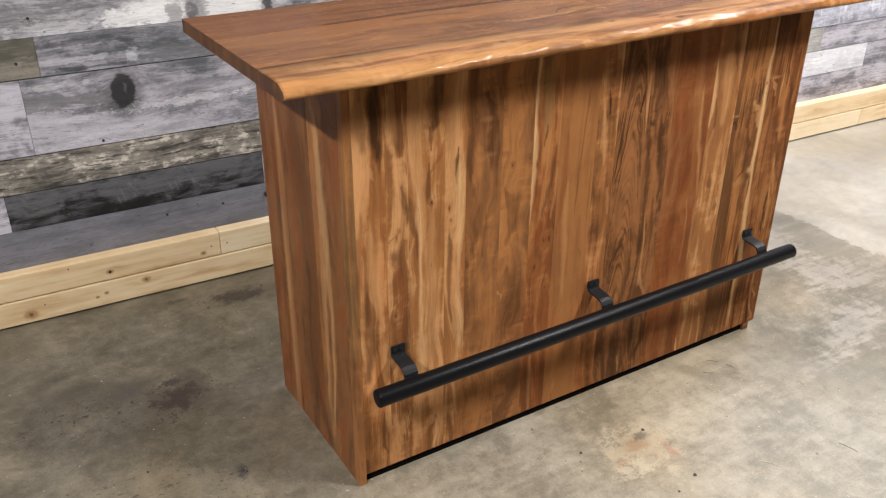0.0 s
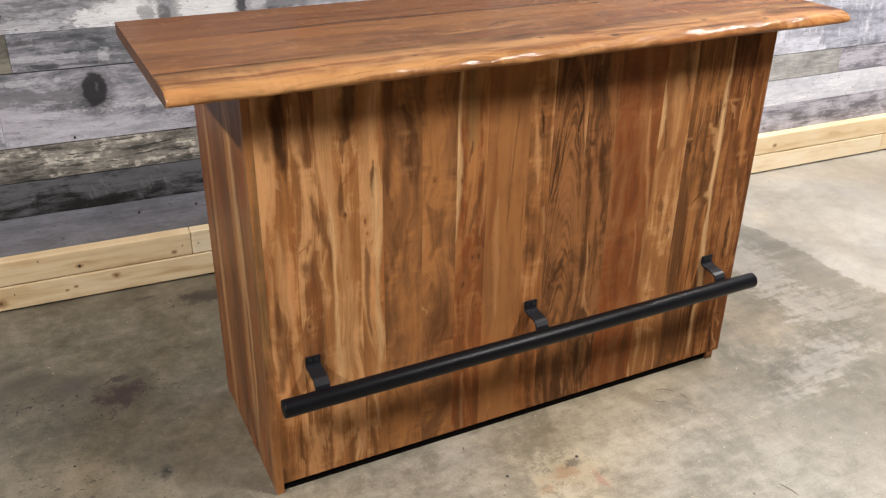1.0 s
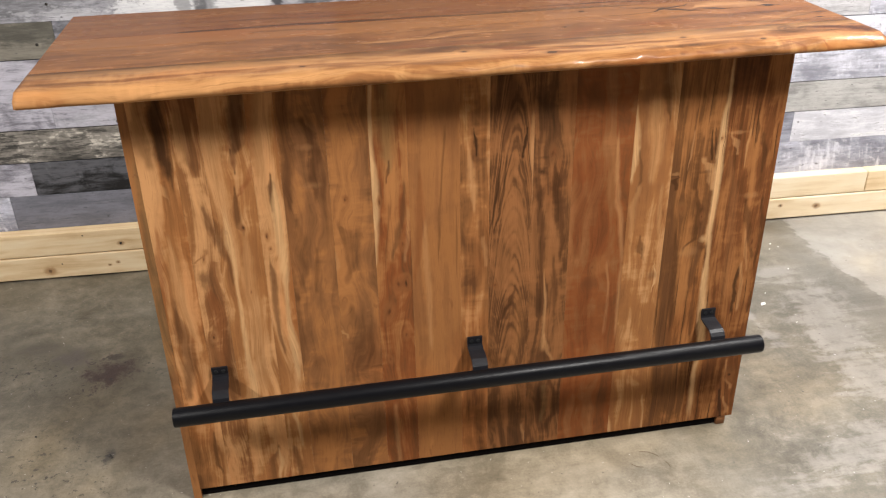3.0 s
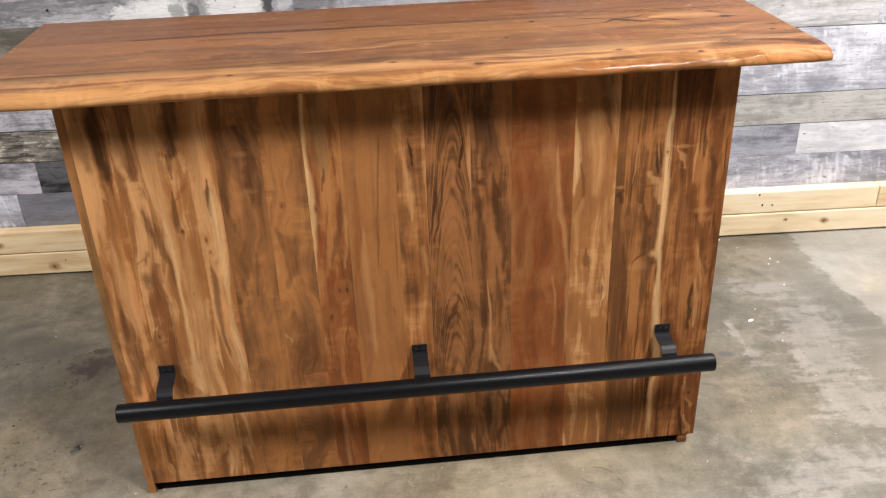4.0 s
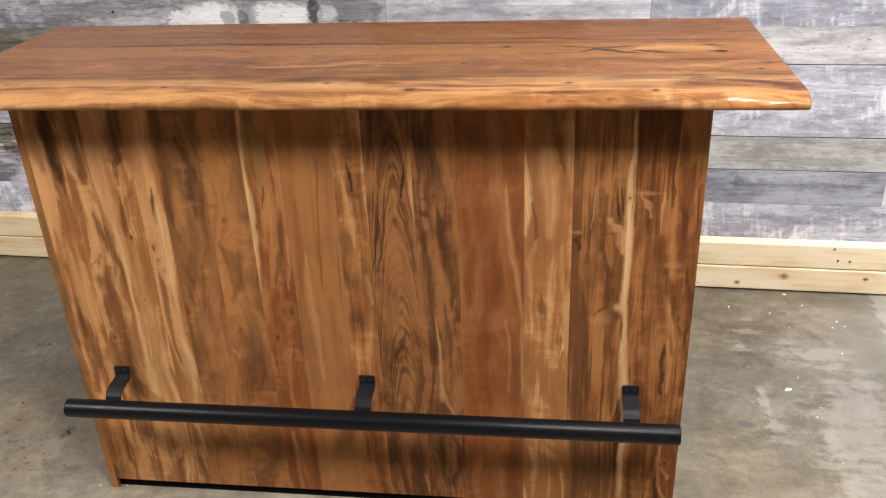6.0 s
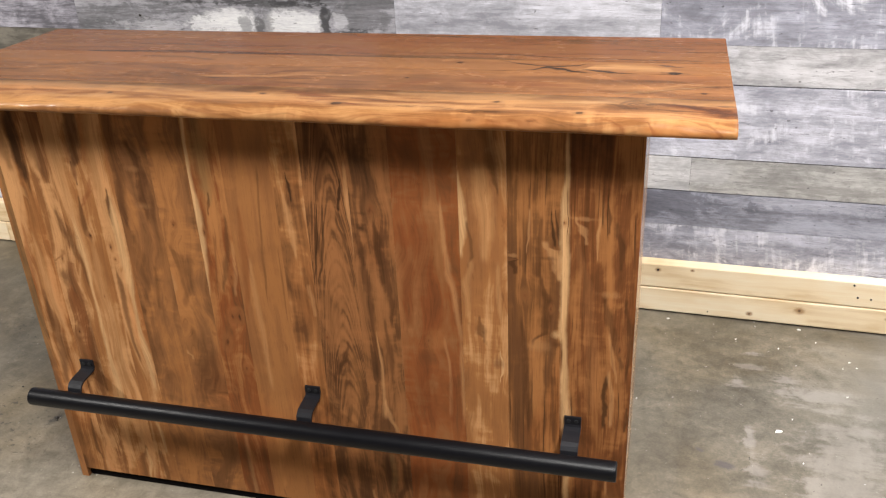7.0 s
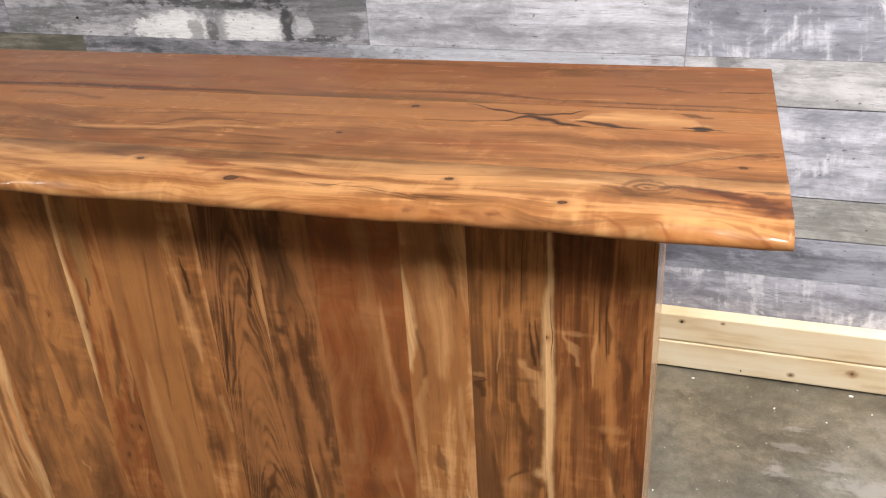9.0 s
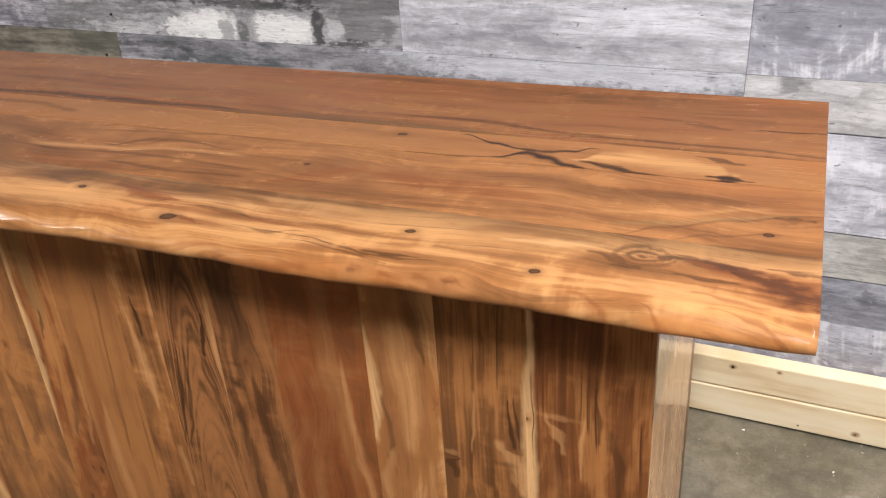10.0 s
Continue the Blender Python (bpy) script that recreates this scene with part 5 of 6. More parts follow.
for i, (y0, y1, o) in enumerate(LEFT):
    part("plank", box(0.0, 0.006 if y0 else 0.0184, y0 + 0.0002, y1 - 0.0002, 0.0, UNDER - 0.001, 0.0008), wood("acacia_side", "wz", seed=i * 7.7 + 61.0, streaks=FIGURE, **o), left)
right = part("side_panel", box(1.388, 1.3995, 0.0185, DEEP, 0.030, UNDER - 0.001), M_UNDER, bar, "glossy acacia side panel, ending above the floor")
RIGHT = [(0.0185, 0.132, (0.024, 0.130)), (0.132, 0.208, (0.136,)), (0.208, 0.31, (0.213,)), (0.31, 0.42, ()), (0.42, DEEP, ())]
for i, (y0, y1, pale) in enumerate(RIGHT):
    # cream tones put part of the panel's reflected sheen into the colour; back plank brown
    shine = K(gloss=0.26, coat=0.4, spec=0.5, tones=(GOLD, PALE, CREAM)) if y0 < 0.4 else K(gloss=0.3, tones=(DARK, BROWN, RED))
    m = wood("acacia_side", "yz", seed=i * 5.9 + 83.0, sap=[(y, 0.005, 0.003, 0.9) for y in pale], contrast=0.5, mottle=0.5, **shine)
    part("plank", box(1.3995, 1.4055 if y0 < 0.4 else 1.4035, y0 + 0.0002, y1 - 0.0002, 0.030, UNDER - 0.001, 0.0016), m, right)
# strip added to fill the gap under the front with painted shade
part("plinth", box(0.019, 1.366, 0.012, 0.024, 0.0, 0.0290), M_GAP_SHADE, bar, "black strip standing for the shade in the gap under the front panel")
part("foot", box(1.3665, 1.391, 0.0042, 0.045, 0.0, 0.0295, 0.001), wood("acacia_foot", "yz", (DARK, BROWN, TAN), 91.0), bar, "small brown wooden foot block")
part("back_panel", box(0.019, 1.3875, DEEP - 0.03, DEEP - 0.012, 0.06, UNDER - 0.001), M_UNDER, bar)

# the top: a live-edge board in front and three straight ones
X0, X1, BACK = -0.151, 1.551, 0.508
T_PALE, T_GOLD, T_TAN, T_BROWN, T_RED = (0.365, 0.182, 0.072), (0.235, 0.100, 0.036), (0.182, 0.075, 0.028), (0.096, 0.040, 0.015), (0.172, 0.065, 0.026)
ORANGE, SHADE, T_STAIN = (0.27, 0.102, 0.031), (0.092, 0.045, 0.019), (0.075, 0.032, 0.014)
T_INK, T_UMBER, T_BARK = (0.020, 0.010, 0.006), (0.046, 0.020, 0.009), (0.066, 0.024, 0.012)
TOPS = []


def top_board(y0, y1, **options):
    TOPS.append((y0, y1, dict(options, streaks=[], spots=[])))
    MARKED.append(TOPS[-1][2])


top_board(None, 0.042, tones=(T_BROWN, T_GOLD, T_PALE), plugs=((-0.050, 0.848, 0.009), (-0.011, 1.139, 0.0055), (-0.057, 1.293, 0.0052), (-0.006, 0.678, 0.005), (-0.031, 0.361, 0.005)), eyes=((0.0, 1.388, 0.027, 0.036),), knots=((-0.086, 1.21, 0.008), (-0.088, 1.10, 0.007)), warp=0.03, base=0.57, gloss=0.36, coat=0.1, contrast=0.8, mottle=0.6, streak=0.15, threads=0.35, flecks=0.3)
streak(T_PALE, 0.6, 0.35, (-0.007, 1.020, 0.0075), (0.003, 1.114, 0.0175), (-0.004, 1.216, 0.0290), (-0.004, 1.308, 0.0230), (0.008, 1.352, 0.0095))
streak(RUST, 0.75, 0.7, (0.010, 0.728, 0.0040), (-0.001, 0.768, 0.0115), (-0.008, 0.808, 0.0095), (-0.007, 0.824, 0.0030))
streak(RUST, 0.4, 0.7, (-0.044, 0.795, 0.0040), (-0.030, 0.809, 0.0080), (-0.023, 0.824, 0.0025))
streak(RUST, 0.8, 0.8, (-0.043, 0.856, 0.0025), (-0.049, 0.876, 0.0050), (-0.055, 0.896, 0.0010))
streak(T_UMBER, 0.6, 0.35, (-0.015, 0.868, 0.0015), (-0.018, 0.905, 0.0040), (-0.030, 0.952, 0.0010))
streak(T_UMBER, 0.5, 0.7, (-0.046, 0.947, 0.0010), (-0.055, 0.983, 0.0040), (-0.043, 1.012, 0.0010))
streak(T_UMBER, 0.5, 0.35, (0.007, 0.620, 0.0045), (0.001, 0.649, 0.0060), (0.013, 0.666, 0.0015))
streak(T_UMBER, 0.6, 1.1, (-0.051, 0.981, 0.0015), (-0.054, 1.032, 0.0010), (-0.063, 1.079, 0.0025), (-0.070, 1.109, 0.0020), (-0.069, 1.147, 0.0020), (-0.064, 1.183, 0.0010))
streak(T_INK, 0.6, 0.9, (-0.064, 1.113, 0.0025), (-0.065, 1.132, 0.0035), (-0.062, 1.160, 0.0010))
streak(RUST, 0.7, 0.8, (-0.091, 1.140, 0.0040), (-0.098, 1.155, 0.0075), (-0.101, 1.169, 0.0040))
streak(RUST, 0.5, 0.8, (-0.086, 1.180, 0.0025), (-0.093, 1.207, 0.0040), (-0.095, 1.237, 0.0020))
streak(T_UMBER, 0.6, 0.7, (-0.006, 1.338, 0.0035), (-0.017, 1.360, 0.0110), (-0.026, 1.377, 0.0040))
streak(T_UMBER, 0.75, 0.9, (0.007, 1.417, 0.0035), (0.005, 1.444, 0.0095), (-0.000, 1.468, 0.0090), (-0.001, 1.492, 0.0045))
streak(T_UMBER, 0.6, 0.8, (-0.028, 1.427, 0.0020), (-0.032, 1.446, 0.0050), (-0.030, 1.471, 0.0030))
streak(RUST, 0.6, 0.9, (0.004, 1.434, 0.0045), (-0.005, 1.469, 0.0175), (-0.020, 1.501, 0.0250), (-0.030, 1.530, 0.0305), (-0.026, 1.559, 0.0260))
streak(T_BARK, 0.85, 1.1, (-0.000, 1.468, 0.0035), (-0.012, 1.490, 0.0110), (-0.025, 1.513, 0.0175), (-0.037, 1.535, 0.0175), (-0.044, 1.558, 0.0120))
streak(T_BARK, 0.7, 1.1, (0.014, 1.427, 0.0025), (0.009, 1.454, 0.0075), (0.005, 1.478, 0.0055))
spot(T_BARK, 0.6, -0.031, 1.526, 0.0200, 0.0265)
streak(T_BARK, 0.7, 1.1, (0.008, 1.514, 0.0020), (0.005, 1.534, 0.0065), (0.005, 1.557, 0.0050))
streak(RUST, 0.5, 0.6, (-0.054, 1.449, 0.0020), (-0.061, 1.474, 0.0045), (-0.066, 1.499, 0.0030))
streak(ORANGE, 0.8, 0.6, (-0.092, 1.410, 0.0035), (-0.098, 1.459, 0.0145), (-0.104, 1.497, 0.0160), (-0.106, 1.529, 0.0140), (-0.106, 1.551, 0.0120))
streak(RUST, 0.45, 0.6, (-0.081, 1.397, 0.0010), (-0.095, 1.425, 0.0030), (-0.106, 1.451, 0.0010))
streak(RUST, 0.45, 0.7, (-0.076, 1.466, 0.0010), (-0.083, 1.496, 0.0035), (-0.097, 1.529, 0.0015))
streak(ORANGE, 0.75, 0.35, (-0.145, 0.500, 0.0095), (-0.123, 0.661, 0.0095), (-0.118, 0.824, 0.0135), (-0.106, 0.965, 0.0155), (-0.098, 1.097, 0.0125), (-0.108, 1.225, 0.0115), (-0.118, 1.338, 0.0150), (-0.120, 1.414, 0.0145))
streak(RUST, 0.45, 0.7, (-0.092, 0.942, 0.0025), (-0.099, 0.989, 0.0045), (-0.094, 1.041, 0.0025))
streak(T_PALE, 0.6, 0.35, (-0.065, 0.860, 0.0040), (-0.063, 0.921, 0.0070), (-0.072, 0.993, 0.0055), (-0.065, 1.052, 0.0025))
streak(T_PALE, 0.5, 0.35, (-0.055, 1.377, 0.0040), (-0.064, 1.420, 0.0060), (-0.069, 1.456, 0.0030))
streak(T_PALE, 0.55, 0.6, (-0.053, 0.529, 0.0060), (-0.044, 0.635, 0.0115), (-0.027, 0.746, 0.0070))
streak(T_PALE, 0.6, 0.6, (-0.003, 0.838, 0.0055), (-0.009, 0.915, 0.0110), (-0.018, 0.997, 0.0100), (-0.015, 1.053, 0.0050))
streak(RUST, 0.5, 1.0, (-0.019, 0.866, 0.0015), (-0.029, 0.928, 0.0025), (-0.034, 0.992, 0.0025), (-0.038, 1.052, 0.0010))
streak(RUST, 0.5, 1.0, (-0.004, 0.888, 0.0015), (-0.012, 0.956, 0.0025), (-0.016, 1.025, 0.0015))
streak(T_UMBER, 0.5, 1.1, (-0.063, 1.024, 0.0010), (-0.072, 1.083, 0.0020), (-0.079, 1.139, 0.0010))
streak(CREAM, 0.4, 0.7, (-0.002, 1.247, 0.0040), (0.002, 1.295, 0.0100), (0.009, 1.340, 0.0045))
streak(RUST, 0.45, 1.0, (-0.096, 1.178, 0.0030), (-0.099, 1.201, 0.0070), (-0.100, 1.222, 0.0030))
streak(RUST, 0.4, 0.7, (-0.079, 1.339, 0.0020), (-0.099, 1.386, 0.0035), (-0.105, 1.417, 0.0020))
top_board(0.042, 0.2, tones=(T_BROWN, T_TAN, T_GOLD), plugs=((0.078, 1.50, 0.005), (0.13, 0.93, 0.004)), warp=0.05, base=0.54, threads=0.3, contrast=0.7, mottle=0.55, streak=0.1, flecks=0.15)
streak(RUST, 0.4, 0.6, (0.067, 0.914, 0.0095), (0.096, 0.955, 0.0240), (0.131, 1.009, 0.0080))
streak(RUST, 0.5, 0.5, (0.123, 1.036, 0.0060), (0.116, 1.108, 0.0205), (0.110, 1.176, 0.0240), (0.105, 1.246, 0.0085))
streak(RUST, 0.4, 0.6, (0.065, 0.507, 0.0085), (0.062, 0.582, 0.0165), (0.057, 0.675, 0.0065))
streak(T_UMBER, 0.5, 0.35, (0.125, 0.612, 0.0035), (0.158, 0.660, 0.0075), (0.162, 0.716, 0.0055), (0.151, 0.799, 0.0015))
streak(T_UMBER, 0.4, 0.35, (0.168, 0.516, 0.0020), (0.186, 0.669, 0.0040), (0.199, 0.777, 0.0040), (0.198, 0.888, 0.0020))
streak(T_UMBER, 0.45, 0.35, (0.098, 0.610, 0.0035), (0.103, 0.665, 0.0050), (0.101, 0.761, 0.0050), (0.097, 0.871, 0.0030))
streak(T_UMBER, 0.45, 0.35, (0.073, 0.652, 0.0035), (0.066, 0.760, 0.0050), (0.072, 0.861, 0.0030))
streak(T_PALE, 0.55, 0.35, (0.105, 0.489, 0.0075), (0.115, 0.625, 0.0090), (0.134, 0.708, 0.0075), (0.134, 0.820, 0.0055))
streak(T_BROWN, 0.5, 0.35, (0.136, 1.272, 0.0090), (0.136, 1.337, 0.0180), (0.145, 1.430, 0.0150), (0.160, 1.517, 0.0070))
streak(OLIVE, 0.5, 0.35, (0.065, 1.346, 0.0030), (0.077, 1.386, 0.0080), (0.103, 1.452, 0.0070), (0.126, 1.518, 0.0030))
streak(T_STAIN, 0.45, 0.35, (0.043, 1.350, 0.0010), (0.068, 1.393, 0.0040), (0.103, 1.464, 0.0040), (0.132, 1.540, 0.0010))
streak(T_STAIN, 0.4, 0.35, (0.036, 1.387, 0.0010), (0.060, 1.440, 0.0035), (0.082, 1.510, 0.0015))
streak(T_PALE, 0.4, 0.35, (0.094, 1.333, 0.0045), (0.107, 1.405, 0.0065), (0.135, 1.490, 0.0045))
streak(T_PALE, 0.6, 0.35, (0.014, 0.993, 0.0045), (0.032, 1.101, 0.0050), (0.029, 1.205, 0.0040), (0.024, 1.239, 0.0010))
streak(T_PALE, 0.5, 0.35, (0.035, 1.286, 0.0075), (0.026, 1.348, 0.0095), (0.025, 1.417, 0.0075), (0.031, 1.471, 0.0035))
streak(T_UMBER, 0.6, 0.8, (0.118, 1.513, 0.0030), (0.120, 1.525, 0.0070), (0.120, 1.535, 0.0025))
top_board(0.2, 0.285, tones=(T_TAN, T_GOLD, T_GOLD), plugs=((0.257, 1.009, 0.006),), warp=0.02, fine=0.8, base=0.49, threads=0.2, contrast=0.65, mottle=0.5, streak=0.05, flecks=0.1)
streak(T_PALE, 0.95, 0.25, (0.223, 1.266, 0.0035), (0.238, 1.288, 0.0160), (0.244, 1.329, 0.0235), (0.237, 1.385, 0.0225), (0.230, 1.426, 0.0150), (0.221, 1.446, 0.0050))
streak(T_INK, 0.9, 0.5, (0.277, 1.098, 0.0020), (0.250, 1.142, 0.0035), (0.240, 1.176, 0.0035), (0.238, 1.215, 0.0055), (0.246, 1.250, 0.0040), (0.263, 1.271, 0.0020))
streak(T_INK, 0.92, 0.6, (0.212, 1.163, 0.0015), (0.231, 1.194, 0.0070), (0.222, 1.223, 0.0090), (0.206, 1.257, 0.0070), (0.197, 1.287, 0.0050), (0.197, 1.308, 0.0020))
streak(T_INK, 0.9, 0.3, (0.220, 1.278, 0.0035), (0.211, 1.305, 0.0065), (0.199, 1.345, 0.0065), (0.192, 1.392, 0.0065), (0.199, 1.445, 0.0050))
streak(T_INK, 0.95, 0.6, (0.210, 1.429, 0.0030), (0.208, 1.446, 0.0130), (0.206, 1.465, 0.0015))
streak(T_UMBER, 0.7, 0.8, (0.268, 1.408, 0.0015), (0.261, 1.430, 0.0090), (0.253, 1.448, 0.0035))
streak(T_UMBER, 0.7, 0.35, (0.222, 1.277, 0.0020), (0.218, 1.298, 0.0030), (0.216, 1.311, 0.0015))
streak(T_UMBER, 0.7, 0.35, (0.194, 0.854, 0.0020), (0.197, 0.984, 0.0020), (0.203, 1.088, 0.0035), (0.211, 1.178, 0.0015))
streak(T_BROWN, 0.6, 0.8, (0.256, 0.265, 0.0070), (0.257, 0.339, 0.0095), (0.236, 0.442, 0.0065))
top_board(0.285, BACK, tones=(T_BROWN, T_RED, T_TAN), warp=0.03, base=0.56, threads=0.3, curl=0.9, contrast=0.7, mottle=0.5, streak=0.1, flecks=0.15)
streak(T_UMBER, 0.7, 0.35, (0.293, 0.092, 0.0080), (0.296, 0.223, 0.0080), (0.300, 0.347, 0.0100), (0.296, 0.528, 0.0120), (0.299, 0.636, 0.0095), (0.296, 0.733, 0.0045))
streak(SHADE, 0.75, 0.35, (0.289, 0.676, 0.0070), (0.287, 0.856, 0.0155), (0.289, 0.984, 0.0190), (0.288, 1.071, 0.0165), (0.282, 1.171, 0.0060))
streak(OLIVE, 0.4, 0.35, (0.328, 0.320, 0.0080), (0.331, 0.558, 0.0125), (0.330, 0.690, 0.0075))
streak(T_UMBER, 0.6, 0.35, (0.331, 0.919, 0.0025), (0.331, 1.097, 0.0065), (0.310, 1.226, 0.0040), (0.306, 1.302, 0.0020))
streak(T_UMBER, 0.6, 0.35, (0.300, 1.228, 0.0020), (0.307, 1.339, 0.0035), (0.307, 1.444, 0.0035), (0.297, 1.549, 0.0035))
streak(T_UMBER, 0.55, 0.35, (0.287, 1.292, 0.0035), (0.286, 1.412, 0.0075), (0.284, 1.479, 0.0075), (0.278, 1.550, 0.0070))
streak(T_STAIN, 0.5, 0.9, (0.392, 1.316, 0.0025), (0.389, 1.362, 0.0070), (0.379, 1.397, 0.0110), (0.369, 1.431, 0.0040))
spot(T_STAIN, 0.4, 0.397, 1.460, 0.0150, 0.0315)
spot(T_TAN, 0.5, 0.407, 1.241, 0.0205, 0.0545)
spot(T_TAN, 0.45, 0.436, 1.379, 0.0165, 0.0450)
streak(T_INK, 0.7, 0.35, (0.375, 1.476, 0.0020), (0.374, 1.507, 0.0020), (0.379, 1.549, 0.0020))
top = tagged(empty("tabletop"), "live-edge acacia top, glossy")
top.parent = bar


def live_board(y1):
    bm = bmesh.new()
    n, rows = 220, []
    for i in range(n + 1):
        x = X0 + (X1 - X0) * i / n
        s = noise.noise(Vector((x * 3.1, 0.3, 7.0))), noise.noise(Vector((x * 9.0, 4.3, 1.0))), noise.noise(Vector((x * 22.0, 8.3, 2.0)))
        lip = -0.0935 + 0.004 * s[0] + 0.0025 * s[1] + 0.0018 * s[2]
        roll = -0.058 + 0.016 * s[1] + 0.012 * noise.noise(Vector((x * 5.0, 2.0, 3.0))) + 0.006 * s[2]
        sag = 0.003 * s[1] + 0.0018 * s[2]
        ring = []
        for k in range(9):
            a = k / 8
            y = roll + (lip - roll) * math.sin(a * math.pi / 2) ** 0.85
            z = TOP - (TOP - 1.046 - sag) * (1 - math.cos(a * math.pi / 2)) ** 0.9 + (0.0036 * noise.noise(Vector((x * 19 + a * 3.5, a * 1.4, 5))) + 0.0018 * noise.noise(Vector((x * 48 - a * 6, a * 3, 9)))) * math.sin(a * math.pi)
            ring.append((y, z))
        prof = [(y1, UNDER), (y1, TOP), (0.5 * (y1 + roll), TOP), (roll + 0.012, TOP)] + ring + [(lip + 0.003, 1.0415 + sag * 0.5), (lip + 0.014, UNDER + 0.001), (lip + 0.022, UNDER)]
        rows.append([bm.verts.new((x, y, z)) for y, z in prof])
    for p, q in zip(rows, rows[1:]):
        for k in range(len(p)):
            bm.faces.new((p[k], p[(k + 1) % len(p)], q[(k + 1) % len(p)], q[k]))
    bm.faces.new(rows[0][::-1])
    bm.faces.new(rows[-1])
    bmesh.ops.recalc_face_normals(bm, faces=bm.faces)
    for f in bm.faces:
        f.smooth = abs(f.normal.x) < 0.7
    return bm


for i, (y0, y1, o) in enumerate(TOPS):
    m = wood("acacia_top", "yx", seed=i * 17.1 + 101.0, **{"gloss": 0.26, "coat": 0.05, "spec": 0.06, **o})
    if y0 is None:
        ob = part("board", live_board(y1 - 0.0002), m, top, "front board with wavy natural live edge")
    else:
        ob = part("board", box(X0, X1, y0 + 0.0002, y1 - 0.0002, UNDER, TOP - random.uniform(0, 0.0002), 0.0008), m, top)
    ob.data.materials.append(M_END)
    for f in ob.data.polygons:
        f.material_index = int(abs(f.normal.x) > 0.9)

# foot rail on three brackets
RAIL_Y, RAIL_Z, RAIL_R = -0.0920, 0.3255, 0.0215
rail = tagged(empty("foot_rail"), "round black steel foot rail on flat brackets")
rail.parent = bar
tube = part("tube", rod((0.009, RAIL_Y, RAIL_Z), (1.391, RAIL_Y, RAIL_Z), RAIL_R, 40, 0.003), M_BLACK, rail, "satin black tube", smooth=True)


def strap(x):
    """A flat bar, bolted to the front, that bends out to the back of the tube."""
    pts = [(-0.0045, 0.384), (-0.0045, 0.365), (-0.0075, 0.3585), (-0.020, 0.3560), (-0.040, 0.3545), (-0.052, 0.3530), (-0.060, 0.3490), (-0.0655, 0.3420), (-0.0678, 0.3330), (-0.0682, 0.3150)]
    bm = bmesh.new()
    w, th, rows = 0.018, 0.0021, []
    for i, p in enumerate(pts):
        q, r = pts[max(0, i - 1)], pts[min(len(pts) - 1, i + 1)]
        d = Vector((r[0] - q[0], r[1] - q[1])).normalized()
        nx, nz = -d.y * th, d.x * th
        rows.append([bm.verts.new((x + sx * w, p[0] + sg * nx, p[1] + sg * nz)) for sx, sg in ((-1, -1), (1, -1), (1, 1), (-1, 1))])
    for p, q in zip(rows, rows[1:]):
        for k in range(4):
            bm.faces.new((p[k], p[(k + 1) % 4], q[(k + 1) % 4], q[k]))
    bm.faces.new(rows[0]), bm.faces.new(rows[-1][::-1])
    bmesh.ops.recalc_face_normals(bm, faces=bm.faces)
    return bm


for x in (0.111, 0.701, 1.291):
    b = part("bracket", strap(x), M_BRACKET, rail, "bent black flat-bar bracket")
    for dx in (-0.008, 0.008):
        part("screw", rod((x + dx, -0.0090, 0.374), (x + dx, -0.006, 0.374), 0.0042, 10), M_SCREW, b)

# ---- nail heads in the boards ----
for u, z in ((-0.091, 0.262), (-0.247, 0.554), (-0.388, 0.947), (-0.444, 0.823), (0.10, 0.262)):
    part("nail_head", rod((u, -0.0035, z), (u, 0.002, z), 0.0042, 10), M_HOLE, wall)
part("peg", rod((0.256, -0.012, 0.265), (0.256, 0.002, 0.265), 0.009, 12, 0.002), M_SCREW, wall, "small black peg")

# ---- splinters and crumbs on the floor ----
M_SPLINTER, M_STRAW, M_CRUMB = plaster("dry_splinter", (0.20, 0.155, 0.11)), plaster("pale_shaving", (0.55, 0.48, 0.36)), plaster("dark_crumb", (0.06, 0.054, 0.048))


def splinter(x0, y0, x1, y1, bow, mat, label):
    """A thin bent sliver of wood lying on the floor."""
    bm, rows, n = bmesh.new(), [], 7
    d = Vector((x1 - x0, y1 - y0))
    side = Vector((-d.y, d.x))
    for i in range(n + 1):
        a = i / n
        w = 0.0009 * math.sin(math.pi * (0.12 + 0.76 * a))
        p = Vector((x0, y0)) + d * a + side * bow * math.sin(math.pi * a)
        q = side.normalized() * w
        rows.append([bm.verts.new((p.x + sx * q.x, p.y + sx * q.y, z)) for sx, z in ((-1, 0.0002), (1, 0.0002), (0.5, 0.0018), (-0.5, 0.0018))])
    for p, q in zip(rows, rows[1:]):
        for k in range(4):
            bm.faces.new((p[k], p[(k + 1) % 4], q[(k + 1) % 4], q[k]))
    bm.faces.new(rows[0][::-1]), bm.faces.new(rows[-1])
    bmesh.ops.recalc_face_normals(bm, faces=bm.faces)
    tagged(part("splinter", bm, mat), label, "debris", "splinters")


for x0, y0, x1, y1, bow, mat in ((1.124, -0.058, 1.167, -0.084, 0.15, M_SPLINTER), (1.089, -0.098, 1.115, -0.114, -0.1, M_SPLINTER), (1.177, -0.104, 1.181, -0.127, 0.1, M_SPLINTER), (1.157, -0.511, 1.170, -0.560, 0.05, M_SPLINTER), (1.287, -0.270, 1.292, -0.299, 0.2, M_STRAW), (0.923, -0.448, 0.950, -0.492, 0.06, M_STRAW)):
    splinter(x0, y0, x1, y1, bow, mat, "thin dark splinter of wood lying on concrete" if mat == M_SPLINTER else "thin pale wood shaving lying on concrete")


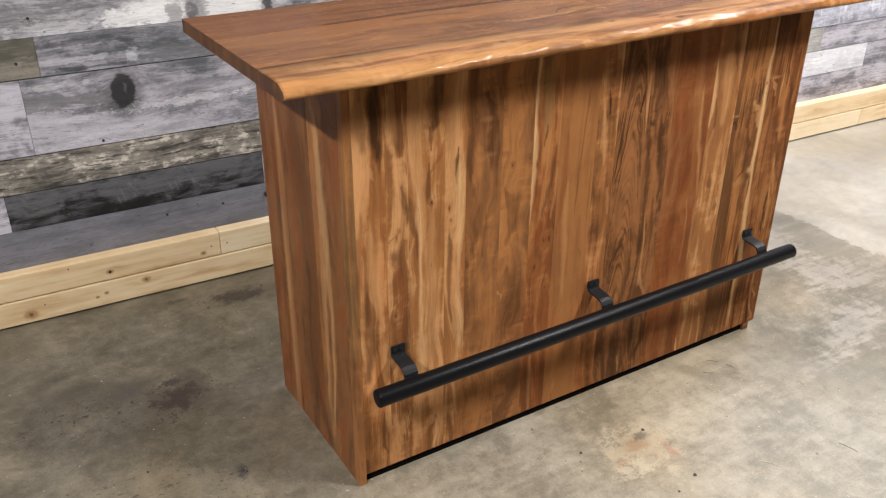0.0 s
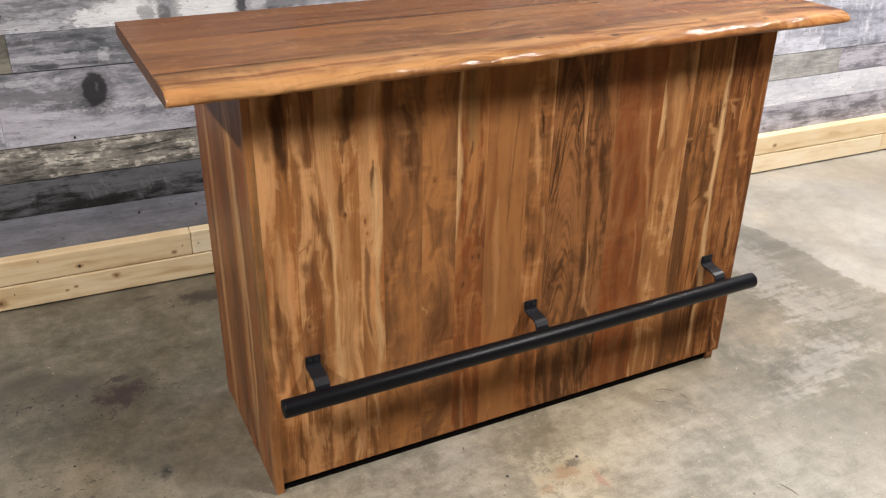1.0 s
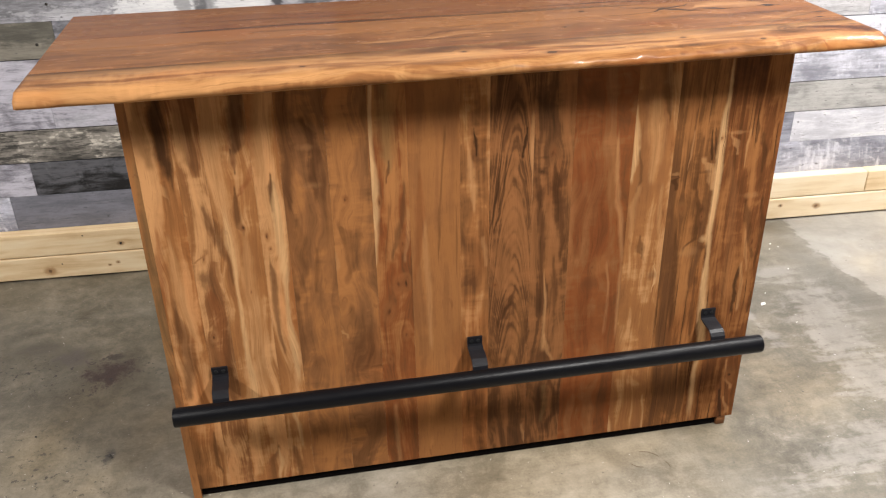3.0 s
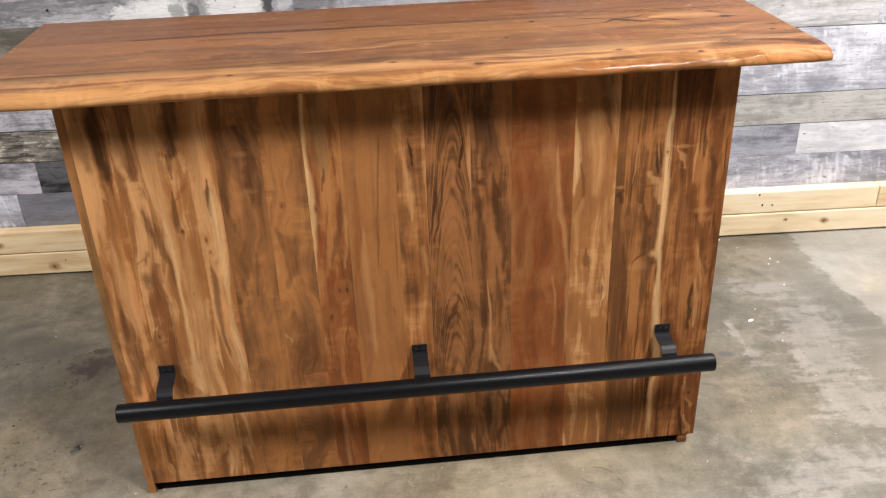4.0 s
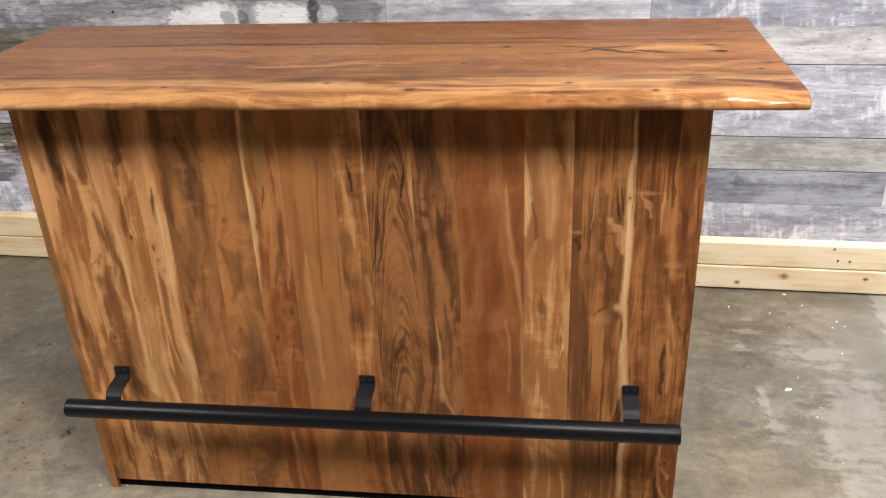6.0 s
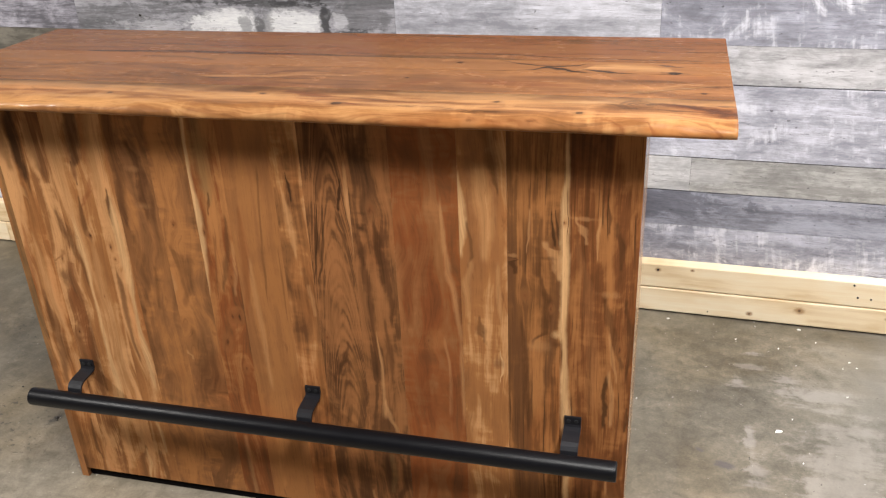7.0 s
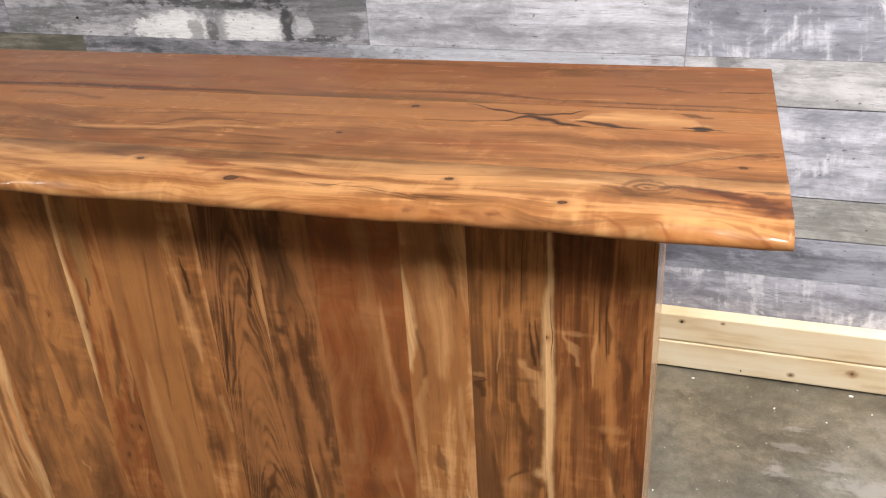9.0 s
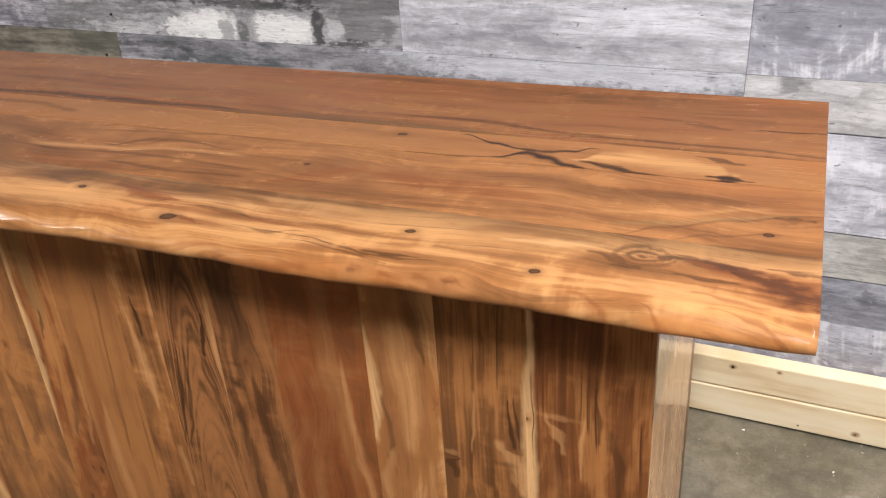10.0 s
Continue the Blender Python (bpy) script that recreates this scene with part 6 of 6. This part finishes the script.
def crumb(x, y, size):
    bm = bmesh.new()
    bmesh.ops.create_icosphere(bm, subdivisions=2, radius=size)
    for v in bm.verts:
        v.co *= 1 + 0.45 * noise.noise(v.co * (2.2 / size) + Vector((x * 90, y * 90, 0)))
        v.co.z = max(v.co.z * 0.55, -0.3 * size)
    low = min(v.co.z for v in bm.verts)
    for v in bm.verts:
        v.co.z -= low
    ob = tagged(part("dirt_crumb", bm, M_CRUMB), "small dark crumb of dirt lying on concrete", "debris", "dirt crumbs")
    ob.matrix_basis = pose(x, y, 0.0002, 0, 0, 400 * x)


for x, y, size in ((0.749, -0.201, 0.007), (0.740, -0.401, 0.008), (0.663, -0.423, 0.005), (0.546, -0.187, 0.006), (-0.230, 0.206, 0.008), (-0.437, 0.324, 0.005), (-0.222, 0.196, 0.005)):
    crumb(x, y, size * 0.65)

# ---- flakes of paint on the floor ----
def flake(x, y, size, turn):
    bm = bmesh.new()
    n = 7
    ring = [(size * (0.7 + 0.5 * random.random()) * math.cos(2 * math.pi * k / n), 0.6 * size * (0.7 + 0.5 * random.random()) * math.sin(2 * math.pi * k / n)) for k in range(n)]
    lo = [bm.verts.new((a, b, 0.0)) for a, b in ring]
    hi = [bm.verts.new((a * 0.9, b * 0.9, 0.0016 + 0.0012 * random.random())) for a, b in ring]
    bm.faces.new(lo[::-1]), bm.faces.new(hi)
    for k in range(n):
        bm.faces.new((lo[k], lo[(k + 1) % n], hi[(k + 1) % n], hi[k]))
    ob = tagged(part("paint_flake", bm, M_CHIP), "small white flake of paint lying on concrete", "debris", "paint flakes")
    ob.matrix_basis = pose(x, y, 0.0002, 0, 0, turn)


for x, y, size, turn in ((1.793, 0.537, 0.017, 20), (1.702, 0.992, 0.006, 60), (1.491, 1.084, 0.006, 10), (1.828, 0.959, 0.004, 0), (1.943, 1.014, 0.004, 40), (2.026, 0.916, 0.006, 15), (2.003, 0.879, 0.004, 70), (1.994, 0.732, 0.005, 30), (1.834, 0.598, 0.005, 85), (1.901, 1.085, 0.010, 5), (1.843, 0.414, 0.004, 50), (1.412, 0.618, 0.004, 20), (2.043, 0.889, 0.004, 0)):
    flake(x, y, size * 0.65, turn)
